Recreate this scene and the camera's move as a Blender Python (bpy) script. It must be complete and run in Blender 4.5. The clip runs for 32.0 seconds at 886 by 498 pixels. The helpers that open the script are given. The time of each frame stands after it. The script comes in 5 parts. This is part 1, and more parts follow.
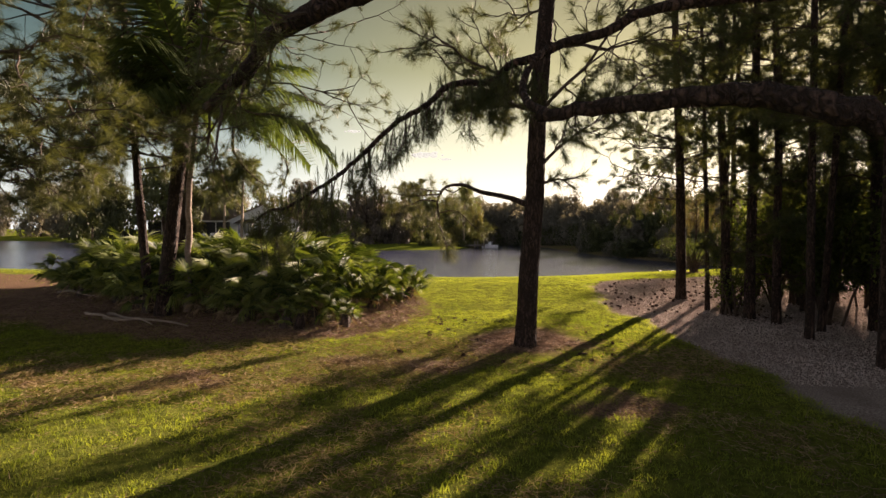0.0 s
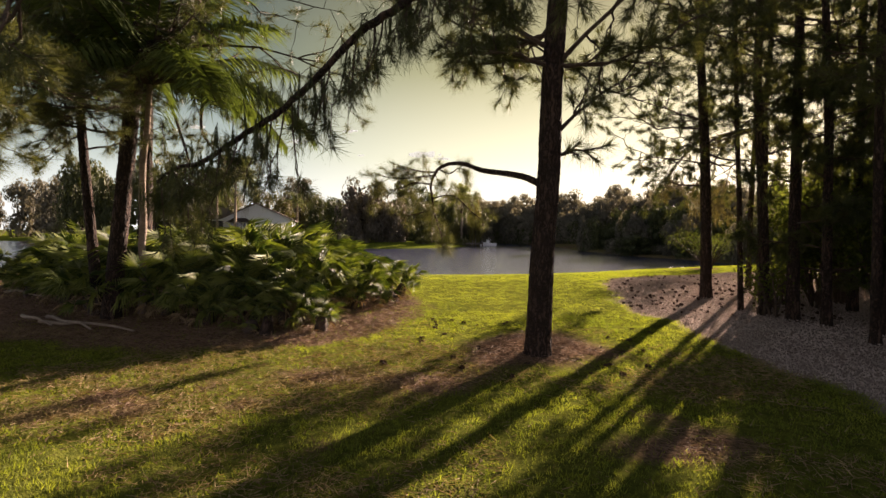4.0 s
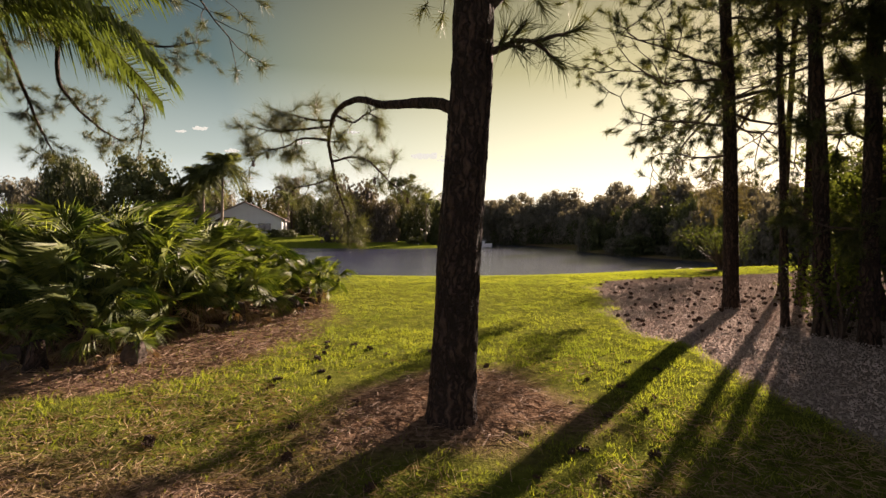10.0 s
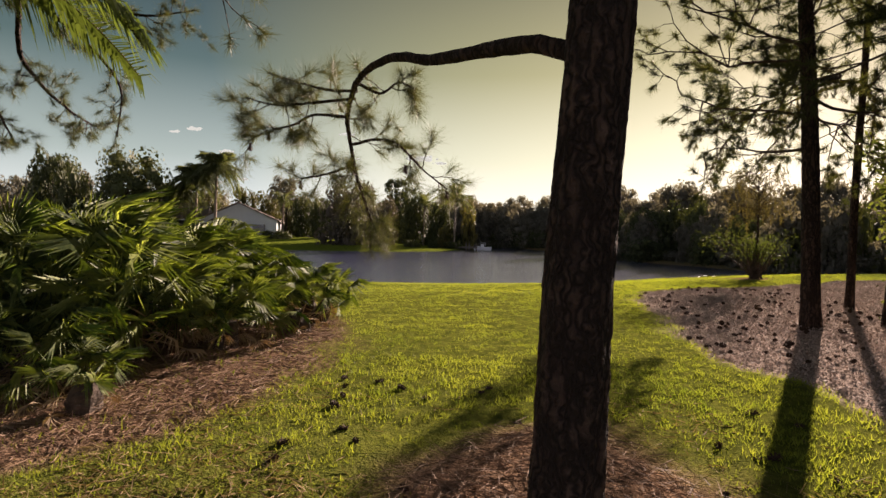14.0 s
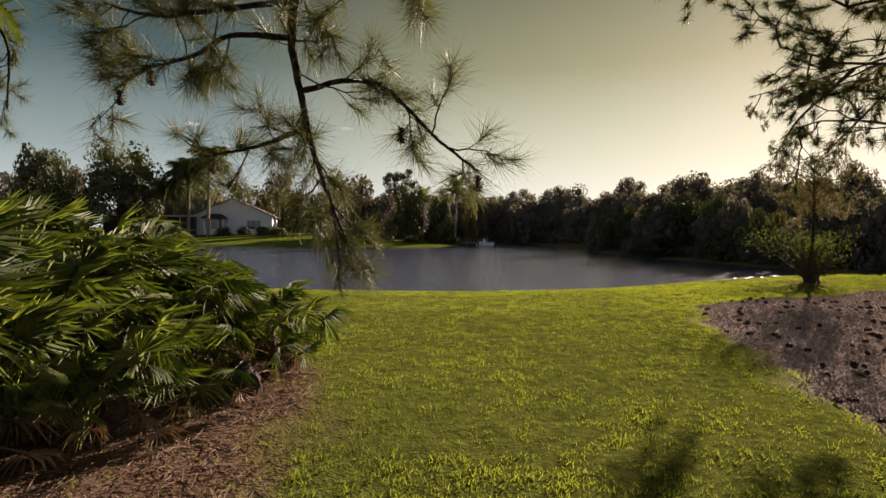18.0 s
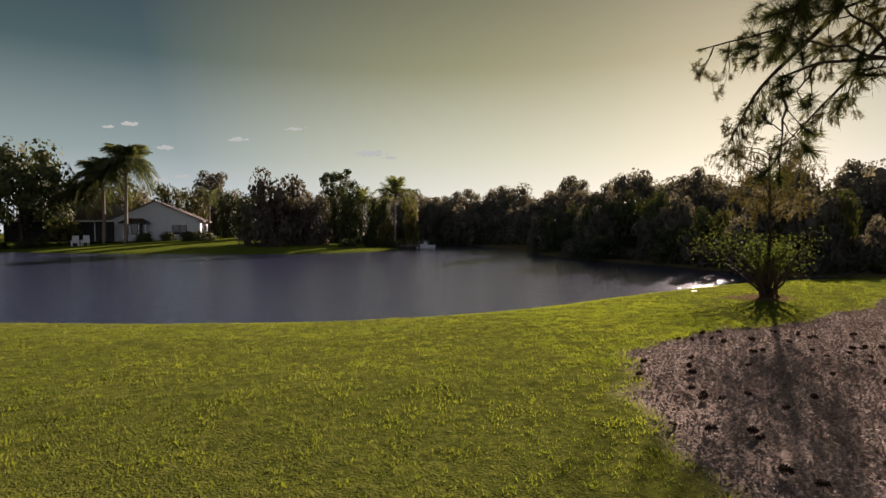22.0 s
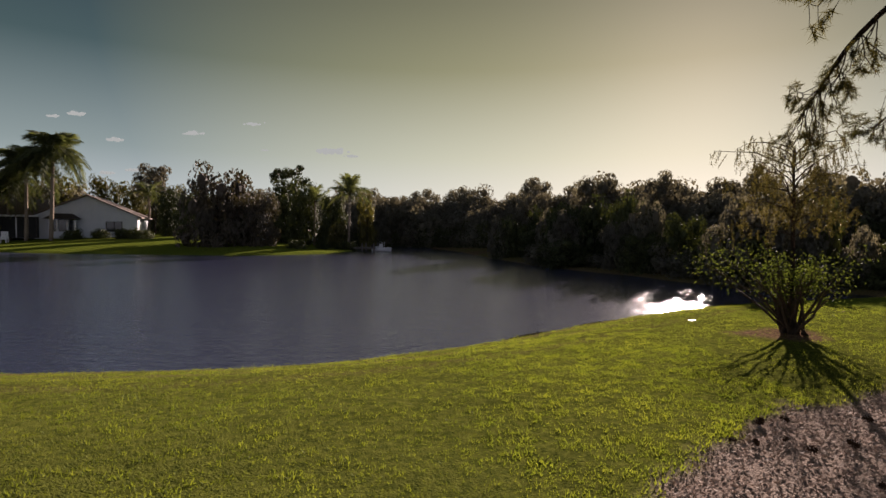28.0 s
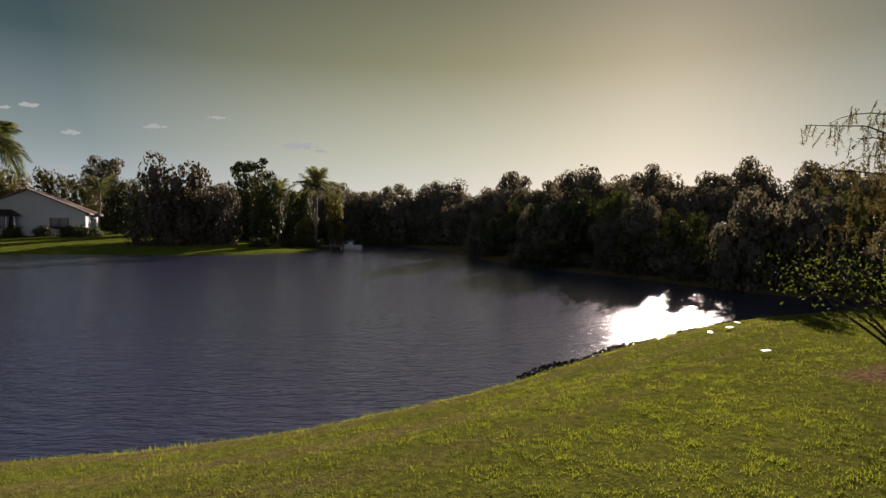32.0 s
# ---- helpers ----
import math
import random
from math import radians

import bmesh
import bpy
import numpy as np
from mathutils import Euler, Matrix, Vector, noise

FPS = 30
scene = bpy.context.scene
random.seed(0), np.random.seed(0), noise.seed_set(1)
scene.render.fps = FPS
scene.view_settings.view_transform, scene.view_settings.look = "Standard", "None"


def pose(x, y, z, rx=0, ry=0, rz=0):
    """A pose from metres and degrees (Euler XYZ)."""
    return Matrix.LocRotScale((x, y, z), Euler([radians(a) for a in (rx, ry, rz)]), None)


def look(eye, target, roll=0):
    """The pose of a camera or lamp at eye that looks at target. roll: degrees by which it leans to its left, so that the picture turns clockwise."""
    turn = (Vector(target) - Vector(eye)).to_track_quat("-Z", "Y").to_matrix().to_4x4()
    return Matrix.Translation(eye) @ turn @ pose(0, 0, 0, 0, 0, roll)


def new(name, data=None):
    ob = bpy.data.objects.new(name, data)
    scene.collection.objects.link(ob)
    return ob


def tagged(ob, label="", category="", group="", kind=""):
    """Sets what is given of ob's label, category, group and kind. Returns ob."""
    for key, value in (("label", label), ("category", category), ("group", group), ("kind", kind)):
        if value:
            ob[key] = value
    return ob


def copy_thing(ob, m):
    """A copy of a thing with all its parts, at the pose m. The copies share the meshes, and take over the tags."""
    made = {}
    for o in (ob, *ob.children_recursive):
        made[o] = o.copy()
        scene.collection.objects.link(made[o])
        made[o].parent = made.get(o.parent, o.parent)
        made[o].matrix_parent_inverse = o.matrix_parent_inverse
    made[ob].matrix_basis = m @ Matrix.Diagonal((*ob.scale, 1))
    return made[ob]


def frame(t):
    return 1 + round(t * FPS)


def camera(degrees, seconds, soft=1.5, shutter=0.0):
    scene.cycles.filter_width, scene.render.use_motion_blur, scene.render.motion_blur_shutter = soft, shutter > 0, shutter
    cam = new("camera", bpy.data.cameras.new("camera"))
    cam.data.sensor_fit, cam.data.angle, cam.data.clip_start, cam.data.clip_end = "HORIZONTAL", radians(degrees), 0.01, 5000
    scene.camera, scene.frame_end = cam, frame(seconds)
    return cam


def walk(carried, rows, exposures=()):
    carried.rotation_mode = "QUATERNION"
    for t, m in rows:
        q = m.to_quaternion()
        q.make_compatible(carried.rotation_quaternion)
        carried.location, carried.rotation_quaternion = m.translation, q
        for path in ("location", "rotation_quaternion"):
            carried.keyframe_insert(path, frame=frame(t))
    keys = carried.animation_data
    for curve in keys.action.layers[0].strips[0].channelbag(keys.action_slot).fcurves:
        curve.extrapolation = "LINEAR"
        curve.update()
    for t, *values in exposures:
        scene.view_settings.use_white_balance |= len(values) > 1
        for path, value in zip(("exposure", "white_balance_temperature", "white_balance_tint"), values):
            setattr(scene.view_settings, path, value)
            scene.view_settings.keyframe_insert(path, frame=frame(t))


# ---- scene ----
cam = camera(78.8, 32.0)
PATH = [
    (0, (1.454, -0.721, 1.608), (1.049, 1.236, 1.54), 0.2),
    (0.5, (1.419, -0.532, 1.607), (1.011, 1.425, 1.539), 0.1),
    (1, (1.365, -0.378, 1.61), (0.962, 1.58, 1.54), -0.0),
    (1.5, (1.322, -0.215, 1.597), (0.92, 1.743, 1.529), -0.1),
    (2, (1.276, -0.066, 1.584), (0.877, 1.893, 1.515), -0.1),
    (2.5, (1.243, 0.096, 1.56), (0.844, 2.054, 1.492), -0.1),
    (3, (1.213, 0.246, 1.528), (0.817, 2.205, 1.459), -0.1),
    (3.5, (1.213, 0.387, 1.49), (0.816, 2.346, 1.42), 0.1),
    (5.5, (1.388, 1.212, 1.251), (0.996, 3.172, 1.186), -0.2),
    (6, (1.43, 1.423, 1.219), (1.035, 3.383, 1.155), -0.2),
    (6.5, (1.467, 1.687, 1.183), (1.062, 3.645, 1.118), -0.4),
    (7, (1.498, 1.966, 1.166), (1.088, 3.923, 1.101), -0.4),
    (7.5, (1.526, 2.244, 1.163), (1.112, 4.2, 1.099), -0.3),
    (8, (1.563, 2.502, 1.186), (1.144, 4.457, 1.116), -0.6),
    (8.5, (1.598, 2.758, 1.199), (1.179, 4.712, 1.129), -0.5),
    (9, (1.619, 2.978, 1.2), (1.205, 4.934, 1.132), -0.3),
    (9.5, (1.656, 3.175, 1.198), (1.246, 5.131, 1.133), 0.1),
    (10, (1.673, 3.354, 1.206), (1.268, 5.312, 1.143), 0.2),
    (10.5, (1.673, 3.501, 1.208), (1.271, 5.46, 1.146), 0.3),
    (11, (1.632, 3.678, 1.209), (1.235, 5.637, 1.146), 0.2),
    (11.5, (1.575, 3.825, 1.209), (1.18, 5.785, 1.148), 0.2),
    (12, (1.509, 3.965, 1.207), (1.113, 5.925, 1.148), 0.2),
    (12.5, (1.418, 4.101, 1.212), (1.021, 6.061, 1.153), 0.3),
    (13, (1.301, 4.23, 1.215), (0.907, 6.19, 1.157), 0.4),
    (13.5, (1.163, 4.336, 1.215), (0.774, 6.297, 1.16), 0.4),
    (14, (1.014, 4.414, 1.209), (0.63, 6.376, 1.157), 0.7),
    (14.5, (0.857, 4.516, 1.202), (0.478, 6.479, 1.152), 0.9),
    (16.5, (0.5, 5.262, 1.232), (0.083, 7.217, 1.168), 0.2),
    (17, (0.483, 5.519, 1.305), (0.072, 7.475, 1.235), 0.3),
    (17.5, (0.482, 5.814, 1.326), (0.081, 7.772, 1.254), 0.3),
    (18, (0.518, 6.297, 1.324), (0.136, 8.259, 1.25), 0.3),
    (18.5, (0.508, 6.496, 1.38), (0.145, 8.461, 1.302), 0.2),
    (19, (0.587, 6.922, 1.408), (0.249, 8.892, 1.332), -0.1),
    (19.5, (0.723, 7.344, 1.411), (0.411, 9.318, 1.335), -0.3),
    (20, (0.894, 7.974, 1.409), (0.629, 9.955, 1.335), -0.3),
    (20.5, (1.046, 8.427, 1.402), (0.82, 10.413, 1.33), -0.5),
    (21, (1.157, 8.703, 1.422), (0.956, 10.692, 1.349), -0.4),
    (21.5, (1.257, 8.926, 1.447), (1.058, 10.915, 1.374), -0.4),
    (22, (1.359, 9.114, 1.469), (1.148, 11.102, 1.397), -0.5),
    (22.5, (1.493, 9.43, 1.471), (1.274, 11.417, 1.398), -0.6),
    (23, (1.628, 9.806, 1.436), (1.419, 11.794, 1.365), -0.5),
    (23.5, (1.728, 10.077, 1.421), (1.537, 12.067, 1.352), -0.4),
    (24, (1.773, 10.303, 1.408), (1.605, 12.295, 1.341), -0.3),
    (24.5, (1.773, 10.462, 1.415), (1.626, 12.456, 1.35), -0.2),
    (25, (1.744, 10.61, 1.435), (1.617, 12.605, 1.37), -0.1),
    (25.5, (1.71, 10.749, 1.478), (1.594, 12.745, 1.412), -0.1),
    (27.5, (1.549, 11.473, 1.595), (1.477, 13.471, 1.525), 0.5),
    (28, (1.496, 11.691, 1.632), (1.429, 13.688, 1.561), 0.4),
    (28.5, (1.455, 11.916, 1.657), (1.393, 13.914, 1.584), 0.4),
    (29, (1.395, 12.14, 1.679), (1.342, 14.137, 1.604), 0.5),
    (29.5, (1.358, 12.4, 1.698), (1.307, 14.398, 1.619), 0.5),
    (30, (1.316, 12.678, 1.719), (1.269, 14.675, 1.637), 0.4),
    (30.5, (1.271, 13.057, 1.714), (1.235, 15.055, 1.632), 0.4),
    (31, (1.261, 13.464, 1.711), (1.249, 15.462, 1.627), 0.4),
    (31.5, (1.207, 13.796, 1.697), (1.225, 15.794, 1.614), 0.4),
    (32, (1.119, 14.117, 1.709), (1.163, 16.115, 1.623), 0.3),
]
walk(cam, [(t, look(eye, target, roll)) for t, eye, target, roll in PATH], [(0, 2.1, 6600, 34), (10, 2.0, 6600, 34), (14.5, 1.75, 6300, 34), (17, 1.45, 6150, 32), (25, 1.2, 6000, 33), (32, 0.95, 5950, 33)])

# ---------------------------------------------------------------- world, sun
SUN_AZ, SUN_EL = 24.0, 16.0        # degrees east of +y, degrees up
world = bpy.data.worlds.new("evening_sky")
scene.world = world
world.use_nodes = True


def build_sky():
    """Physical sky, tinted by height: golden towards the sun, deep teal across from it, pale behind."""
    nt = world.node_tree
    nt.nodes.clear()
    N, L = nt.nodes.new, nt.links.new
    out, bg, sky = N("ShaderNodeOutputWorld"), N("ShaderNodeBackground"), N("ShaderNodeTexSky")
    sky.sky_type, sky.sun_disc = "NISHITA", False
    sky.sun_elevation, sky.sun_rotation = radians(SUN_EL), radians(SUN_AZ)
    sky.air_density, sky.dust_density, sky.ozone_density = 1.0, 1.0, 1.2
    tc, sep = N("ShaderNodeTexCoord"), N("ShaderNodeSeparateXYZ")
    L(tc.outputs["Generated"], sep.inputs[0])

    def by_height(stops):
        ramp = N("ShaderNodeValToRGB")
        e = ramp.color_ramp.elements
        e[0].position, e[1].position = stops[0][0], stops[-1][0]
        e[0].color, e[1].color = (*stops[0][1], 1), (*stops[-1][1], 1)
        for at, colour in stops[1:-1]:
            e.new(at).color = (*colour, 1)
        L(sep.outputs[2], ramp.inputs[0])
        return ramp.outputs[0]

    golden = by_height(((0.0, (7.0, 7.3, 5.7)), (0.13, (4.9, 5.15, 2.9)), (0.28, (2.25, 2.3, 0.72)), (0.42, (1.1, 1.12, 0.3)), (0.8, (0.5, 0.46, 0.3))))
    teal = by_height(((0.0, (4.9, 5.7, 5.0)), (0.13, (2.12, 2.78, 2.18)), (0.28, (0.43, 0.79, 0.56)), (0.42, (0.13, 0.29, 0.23)), (0.8, (0.2, 0.28, 0.26))))
    pale = by_height(((0.0, (5.2, 5.4, 5.0)), (0.3, (1.7, 1.9, 1.9)), (0.8, (0.4, 0.5, 0.52))))
    dot = N("ShaderNodeVectorMath")
    dot.operation = "DOT_PRODUCT"
    se, sa = radians(20), radians(SUN_AZ - 14)
    dot.inputs[1].default_value = (math.cos(se) * math.sin(sa), math.cos(se) * math.cos(sa), math.sin(se))
    L(tc.outputs["Generated"], dot.inputs[0])

    def blend(a, b, lo, hi):
        r, m = N("ShaderNodeMapRange"), N("ShaderNodeMix")
        r.inputs[1].default_value, r.inputs[2].default_value = lo, hi
        m.data_type = "RGBA"
        L(dot.outputs["Value"], r.inputs[0])
        L(r.outputs[0], m.inputs[0])
        L(a, m.inputs[6])
        L(b, m.inputs[7])
        return m.outputs[2]

    tint = blend(blend(pale, teal, -0.3, 0.2), golden, 0.74, 1.0)
    both = N("ShaderNodeMix")
    both.data_type, both.inputs[0].default_value = "RGBA", 0.92
    L(sky.outputs[0], both.inputs[6])
    L(tint, both.inputs[7])
    L(both.outputs[2], bg.inputs[0])
    bg.inputs[1].default_value = 0.055
    L(bg.outputs[0], out.inputs[0])


build_sky()
sun_data = bpy.data.lights.new("sun", "SUN")
sun_data.energy, sun_data.angle, sun_data.color = 5.0, radians(0.55), (1.0, 0.86, 0.62)
sun = new("sun", sun_data)
sun_dir = Vector((math.cos(radians(SUN_EL)) * math.sin(radians(SUN_AZ)), math.cos(radians(SUN_EL)) * math.cos(radians(SUN_AZ)), math.sin(radians(SUN_EL))))
sun.matrix_world = look(sun_dir * 60, (0, 0, 0))

# ---------------------------------------------------------------- materials


def material(name, low, high, scale=4.0, fine=40.0, rough=0.8, bump=0.3, translucent=0.0, rand=0.0, metal=0.0, stretch=(1, 1, 1), back=None, spec=0.3):
    """Two scales of noise between two colours, fine relief, and light through thin leaves."""
    m = bpy.data.materials.new(name)
    m.use_nodes = True
    nt = m.node_tree
    nt.nodes.clear()
    N, L = nt.nodes.new, nt.links.new
    out, bs = N("ShaderNodeOutputMaterial"), N("ShaderNodeBsdfPrincipled")
    tc, mp = N("ShaderNodeTexCoord"), N("ShaderNodeMapping")
    mp.inputs["Scale"].default_value = stretch
    L(tc.outputs["Object"], mp.inputs[0])
    n1, n2 = N("ShaderNodeTexNoise"), N("ShaderNodeTexNoise")
    n1.inputs["Scale"].default_value, n2.inputs["Scale"].default_value = scale, fine
    n1.inputs["Detail"].default_value, n2.inputs["Detail"].default_value = 4, 5
    L(mp.outputs[0], n1.inputs[0])
    L(mp.outputs[0], n2.inputs[0])
    add = N("ShaderNodeMath")
    add.operation = "ADD"
    L(n1.outputs[0], add.inputs[0])
    L(n2.outputs[0], add.inputs[1])
    last = add
    if rand:
        info, sc = N("ShaderNodeObjectInfo"), N("ShaderNodeMath")
        geo, ad2 = N("ShaderNodeNewGeometry"), N("ShaderNodeMath")
        ad2.operation = "ADD"
        L(info.outputs["Random"], ad2.inputs[0])
        L(geo.outputs["Random Per Island"], ad2.inputs[1])
        sc.operation, sc.inputs[1].default_value, sc.inputs[2].default_value = "MULTIPLY_ADD", rand, -rand
        L(ad2.outputs[0], sc.inputs[0])
        a2 = N("ShaderNodeMath")
        a2.operation = "ADD"
        L(add.outputs[0], a2.inputs[0])
        L(sc.outputs[0], a2.inputs[1])
        last = a2
    rg = N("ShaderNodeMapRange")
    rg.inputs[1].default_value, rg.inputs[2].default_value = 0.65, 1.35
    L(last.outputs[0], rg.inputs[0])
    mix = N("ShaderNodeMix")
    mix.data_type = "RGBA"
    mix.inputs[6].default_value, mix.inputs[7].default_value = (*low, 1), (*high, 1)
    L(rg.outputs[0], mix.inputs[0])
    L(mix.outputs[2], bs.inputs["Base Color"])
    bs.inputs["Roughness"].default_value, bs.inputs["Metallic"].default_value = rough, metal
    bs.inputs["Specular IOR Level"].default_value = spec
    if bump:
        b = N("ShaderNodeBump")
        b.inputs["Strength"].default_value, b.inputs["Distance"].default_value = bump, 0.02
        L(add.outputs[0], b.inputs["Height"])
        L(b.outputs[0], bs.inputs["Normal"])
    if translucent:
        tr, ms, gain = N("ShaderNodeBsdfTranslucent"), N("ShaderNodeMixShader"), N("ShaderNodeMix")
        gain.data_type, gain.blend_type, gain.inputs[0].default_value = "RGBA", "MULTIPLY", 1.0
        gain.inputs[7].default_value = (*(back or (1.6, 1.6, 0.7)), 1)
        L(mix.outputs[2], gain.inputs[6])
        L(gain.outputs[2], tr.inputs[0])
        ms.inputs[0].default_value = translucent
        L(bs.outputs[0], ms.inputs[1])
        L(tr.outputs[0], ms.inputs[2])
        L(ms.outputs[0], out.inputs[0])
    else:
        L(bs.outputs[0], out.inputs[0])
    return m


def bark_material():
    """Scaly pine bark: plates told apart by dark, deep furrows."""
    m = material("pine_bark", (0.04, 0.024, 0.017), (0.125, 0.078, 0.056), 5, 34, 0.95, 0.0, stretch=(1, 1, 0.4))
    nt = m.node_tree
    N, L = nt.nodes.new, nt.links.new
    bs = nt.nodes["Principled BSDF"]
    tc, mp, wob, add = N("ShaderNodeTexCoord"), N("ShaderNodeMapping"), N("ShaderNodeTexNoise"), N("ShaderNodeVectorMath")
    mp.inputs["Scale"].default_value = (1, 1, 0.1)
    wob.inputs["Scale"].default_value = 14
    L(tc.outputs["Object"], add.inputs[0])
    scl = N("ShaderNodeVectorMath")
    scl.operation, scl.inputs["Scale"].default_value = "SCALE", 0.09
    L(tc.outputs["Object"], wob.inputs[0])
    L(wob.outputs["Color"], scl.inputs[0])
    L(scl.outputs[0], add.inputs[1])
    L(add.outputs[0], mp.inputs[0])
    furrow, fine, both = None, None, N("ShaderNodeMath")
    for scale, hi in ((24.0, 0.3), (62.0, 0.3)):
        v, r = N("ShaderNodeTexVoronoi"), N("ShaderNodeMapRange")
        v.feature, v.inputs["Scale"].default_value = "DISTANCE_TO_EDGE", scale
        r.inputs[2].default_value, r.interpolation_type = hi, "SMOOTHSTEP"
        L(mp.outputs[0], v.inputs["Vector"])
        L(v.outputs["Distance"], r.inputs[0])
        furrow, fine = (r, fine) if furrow is None else (furrow, r)
    both.operation, both.inputs[1].default_value = "MULTIPLY_ADD", 0.4
    L(fine.outputs[0], both.inputs[0])
    L(furrow.outputs[0], both.inputs[2])
    mix, old = N("ShaderNodeMix"), bs.inputs["Base Color"].links[0].from_socket
    mix.data_type = "RGBA"
    mix.inputs[6].default_value = (0.022, 0.014, 0.01, 1)
    L(furrow.outputs[0], mix.inputs[0])
    L(old, mix.inputs[7])
    L(mix.outputs[2], bs.inputs["Base Color"])
    b = N("ShaderNodeBump")
    b.inputs["Strength"].default_value, b.inputs["Distance"].default_value = 1.0, 0.025
    L(both.outputs[0], b.inputs["Height"])
    L(b.outputs[0], bs.inputs["Normal"])
    return m


BARK = bark_material()
TWIG = material("twig_bark", (0.03, 0.022, 0.016), (0.1, 0.07, 0.05), 8, 40, 0.9, 0.6)
PALM_BARK = material("palm_bark", (0.16, 0.12, 0.09), (0.34, 0.27, 0.2), 6, 30, 0.9, 0.6, stretch=(1, 1, 3))
NEEDLE = material("pine_needles", (0.035, 0.048, 0.016), (0.095, 0.108, 0.038), 2, 12, 0.5, 0, 0.35, rand=0.5, back=(1.4, 1.25, 0.6))
PALMETTO = material("palmetto_leaf", (0.052, 0.079, 0.025), (0.235, 0.265, 0.09), 3, 20, 0.52, 0, 0.5, rand=0.6, back=(1.6, 1.65, 0.55), spec=0.2)
PALMETTO_DRY = material("dry_palmetto_leaf", (0.16, 0.11, 0.065), (0.42, 0.31, 0.19), 3, 20, 0.7, 0, 0.25, rand=0.4)
FROND = material("palm_frond", (0.042, 0.064, 0.02), (0.11, 0.145, 0.045), 3, 20, 0.5, 0, 0.34, rand=0.4, back=(1.45, 1.5, 0.55))
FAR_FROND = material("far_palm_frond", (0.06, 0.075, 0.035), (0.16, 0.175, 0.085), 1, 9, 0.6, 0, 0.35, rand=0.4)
LEAF = material("oak_leaf", (0.03, 0.038, 0.012), (0.085, 0.095, 0.03), 0.6, 6, 0.7, 0, 0.15, rand=0.5)
LEAF_GOLD = material("golden_leaf", (0.06, 0.058, 0.016), (0.15, 0.132, 0.038), 0.6, 6, 0.6, 0, 0.25, rand=0.5)
LEAF_GREY = material("greyish_leaf", (0.035, 0.03, 0.023), (0.12, 0.1, 0.075), 0.8, 6, 0.7, 0, 0.15, rand=0.5)
# leaf colour lifted above real foliage; the haze over the far bank is in it
FOREST = material("forest_leaf", (0.1, 0.094, 0.072), (0.19, 0.178, 0.135), 0.25, 3, 0.8, 0, 0.35, rand=0.5, back=(1.4, 1.3, 0.9))
BUSH_LEAF = material("shrub_leaf", (0.045, 0.062, 0.016), (0.12, 0.14, 0.035), 3, 20, 0.75, 0, 0.4, rand=0.5, spec=0.08)
GRASS = material("grass_blade", (0.078, 0.112, 0.018), (0.195, 0.22, 0.038), 0.9, 9, 0.6, 0, 0.5, rand=0.35, back=(1.8, 1.78, 0.6), spec=0.12)
DRY_GRASS = material("dead_grass", (0.14, 0.095, 0.05), (0.36, 0.27, 0.15), 4, 30, 0.85, 0, 0.15, rand=0.5, spec=0.1)
STRAW = material("pine_straw", (0.09, 0.055, 0.034), (0.28, 0.18, 0.115), 4, 30, 0.8, 0, 0.0, rand=0.5)
CHIP = material("bark_chip", (0.22, 0.175, 0.15), (0.52, 0.43, 0.37), 1.5, 40, 0.85, 0.2, rand=0.3)
CONE = material("pine_cone", (0.03, 0.018, 0.012), (0.09, 0.05, 0.03), 20, 60, 0.85, 0.4)
STUCCO = material("grey_white_stucco", (0.55, 0.58, 0.62), (0.66, 0.69, 0.73), 1.5, 30, 0.85, 0.15)
SHINGLE = material("brown_shingles", (0.13, 0.1, 0.085), (0.24, 0.19, 0.165), 2, 18, 0.9, 0.4, rand=0.3)
DARK_TRIM = material("dark_trim", (0.03, 0.025, 0.022), (0.06, 0.05, 0.045), 3, 20, 0.6, 0.1)
WHITE_TRIM = material("white_trim", (0.7, 0.7, 0.68), (0.82, 0.82, 0.8), 3, 20, 0.5, 0.1)
SCREEN = material("dark_screen", (0.012, 0.012, 0.013), (0.03, 0.03, 0.03), 3, 30, 0.6, 0.0)
GLASS = material("window_glass", (0.02, 0.025, 0.03), (0.04, 0.045, 0.05), 1, 6, 0.06, 0.0, spec=0.6)
DOCK_WOOD = material("weathered_dock_wood", (0.1, 0.085, 0.07), (0.24, 0.21, 0.175), 3, 25, 0.85, 0.3, stretch=(1, 6, 1))
BOAT = material("white_gelcoat", (0.74, 0.75, 0.76), (0.84, 0.84, 0.84), 2, 20, 0.25, 0.0)


def cloud_material():
    """Far sky vapour, nearly black but self-glowing: the emission stands in for sunlight through it."""
    m = bpy.data.materials.new("cloud")
    m.use_nodes = True
    b = m.node_tree.nodes["Principled BSDF"]
    b.inputs["Base Color"].default_value, b.inputs["Roughness"].default_value = (0.05, 0.05, 0.05, 1), 1.0
    b.inputs["Specular IOR Level"].default_value = 0.0
    b.inputs["Emission Color"].default_value, b.inputs["Emission Strength"].default_value = (0.88, 0.95, 0.76, 1), 0.22
    return m


CLOUD = cloud_material()


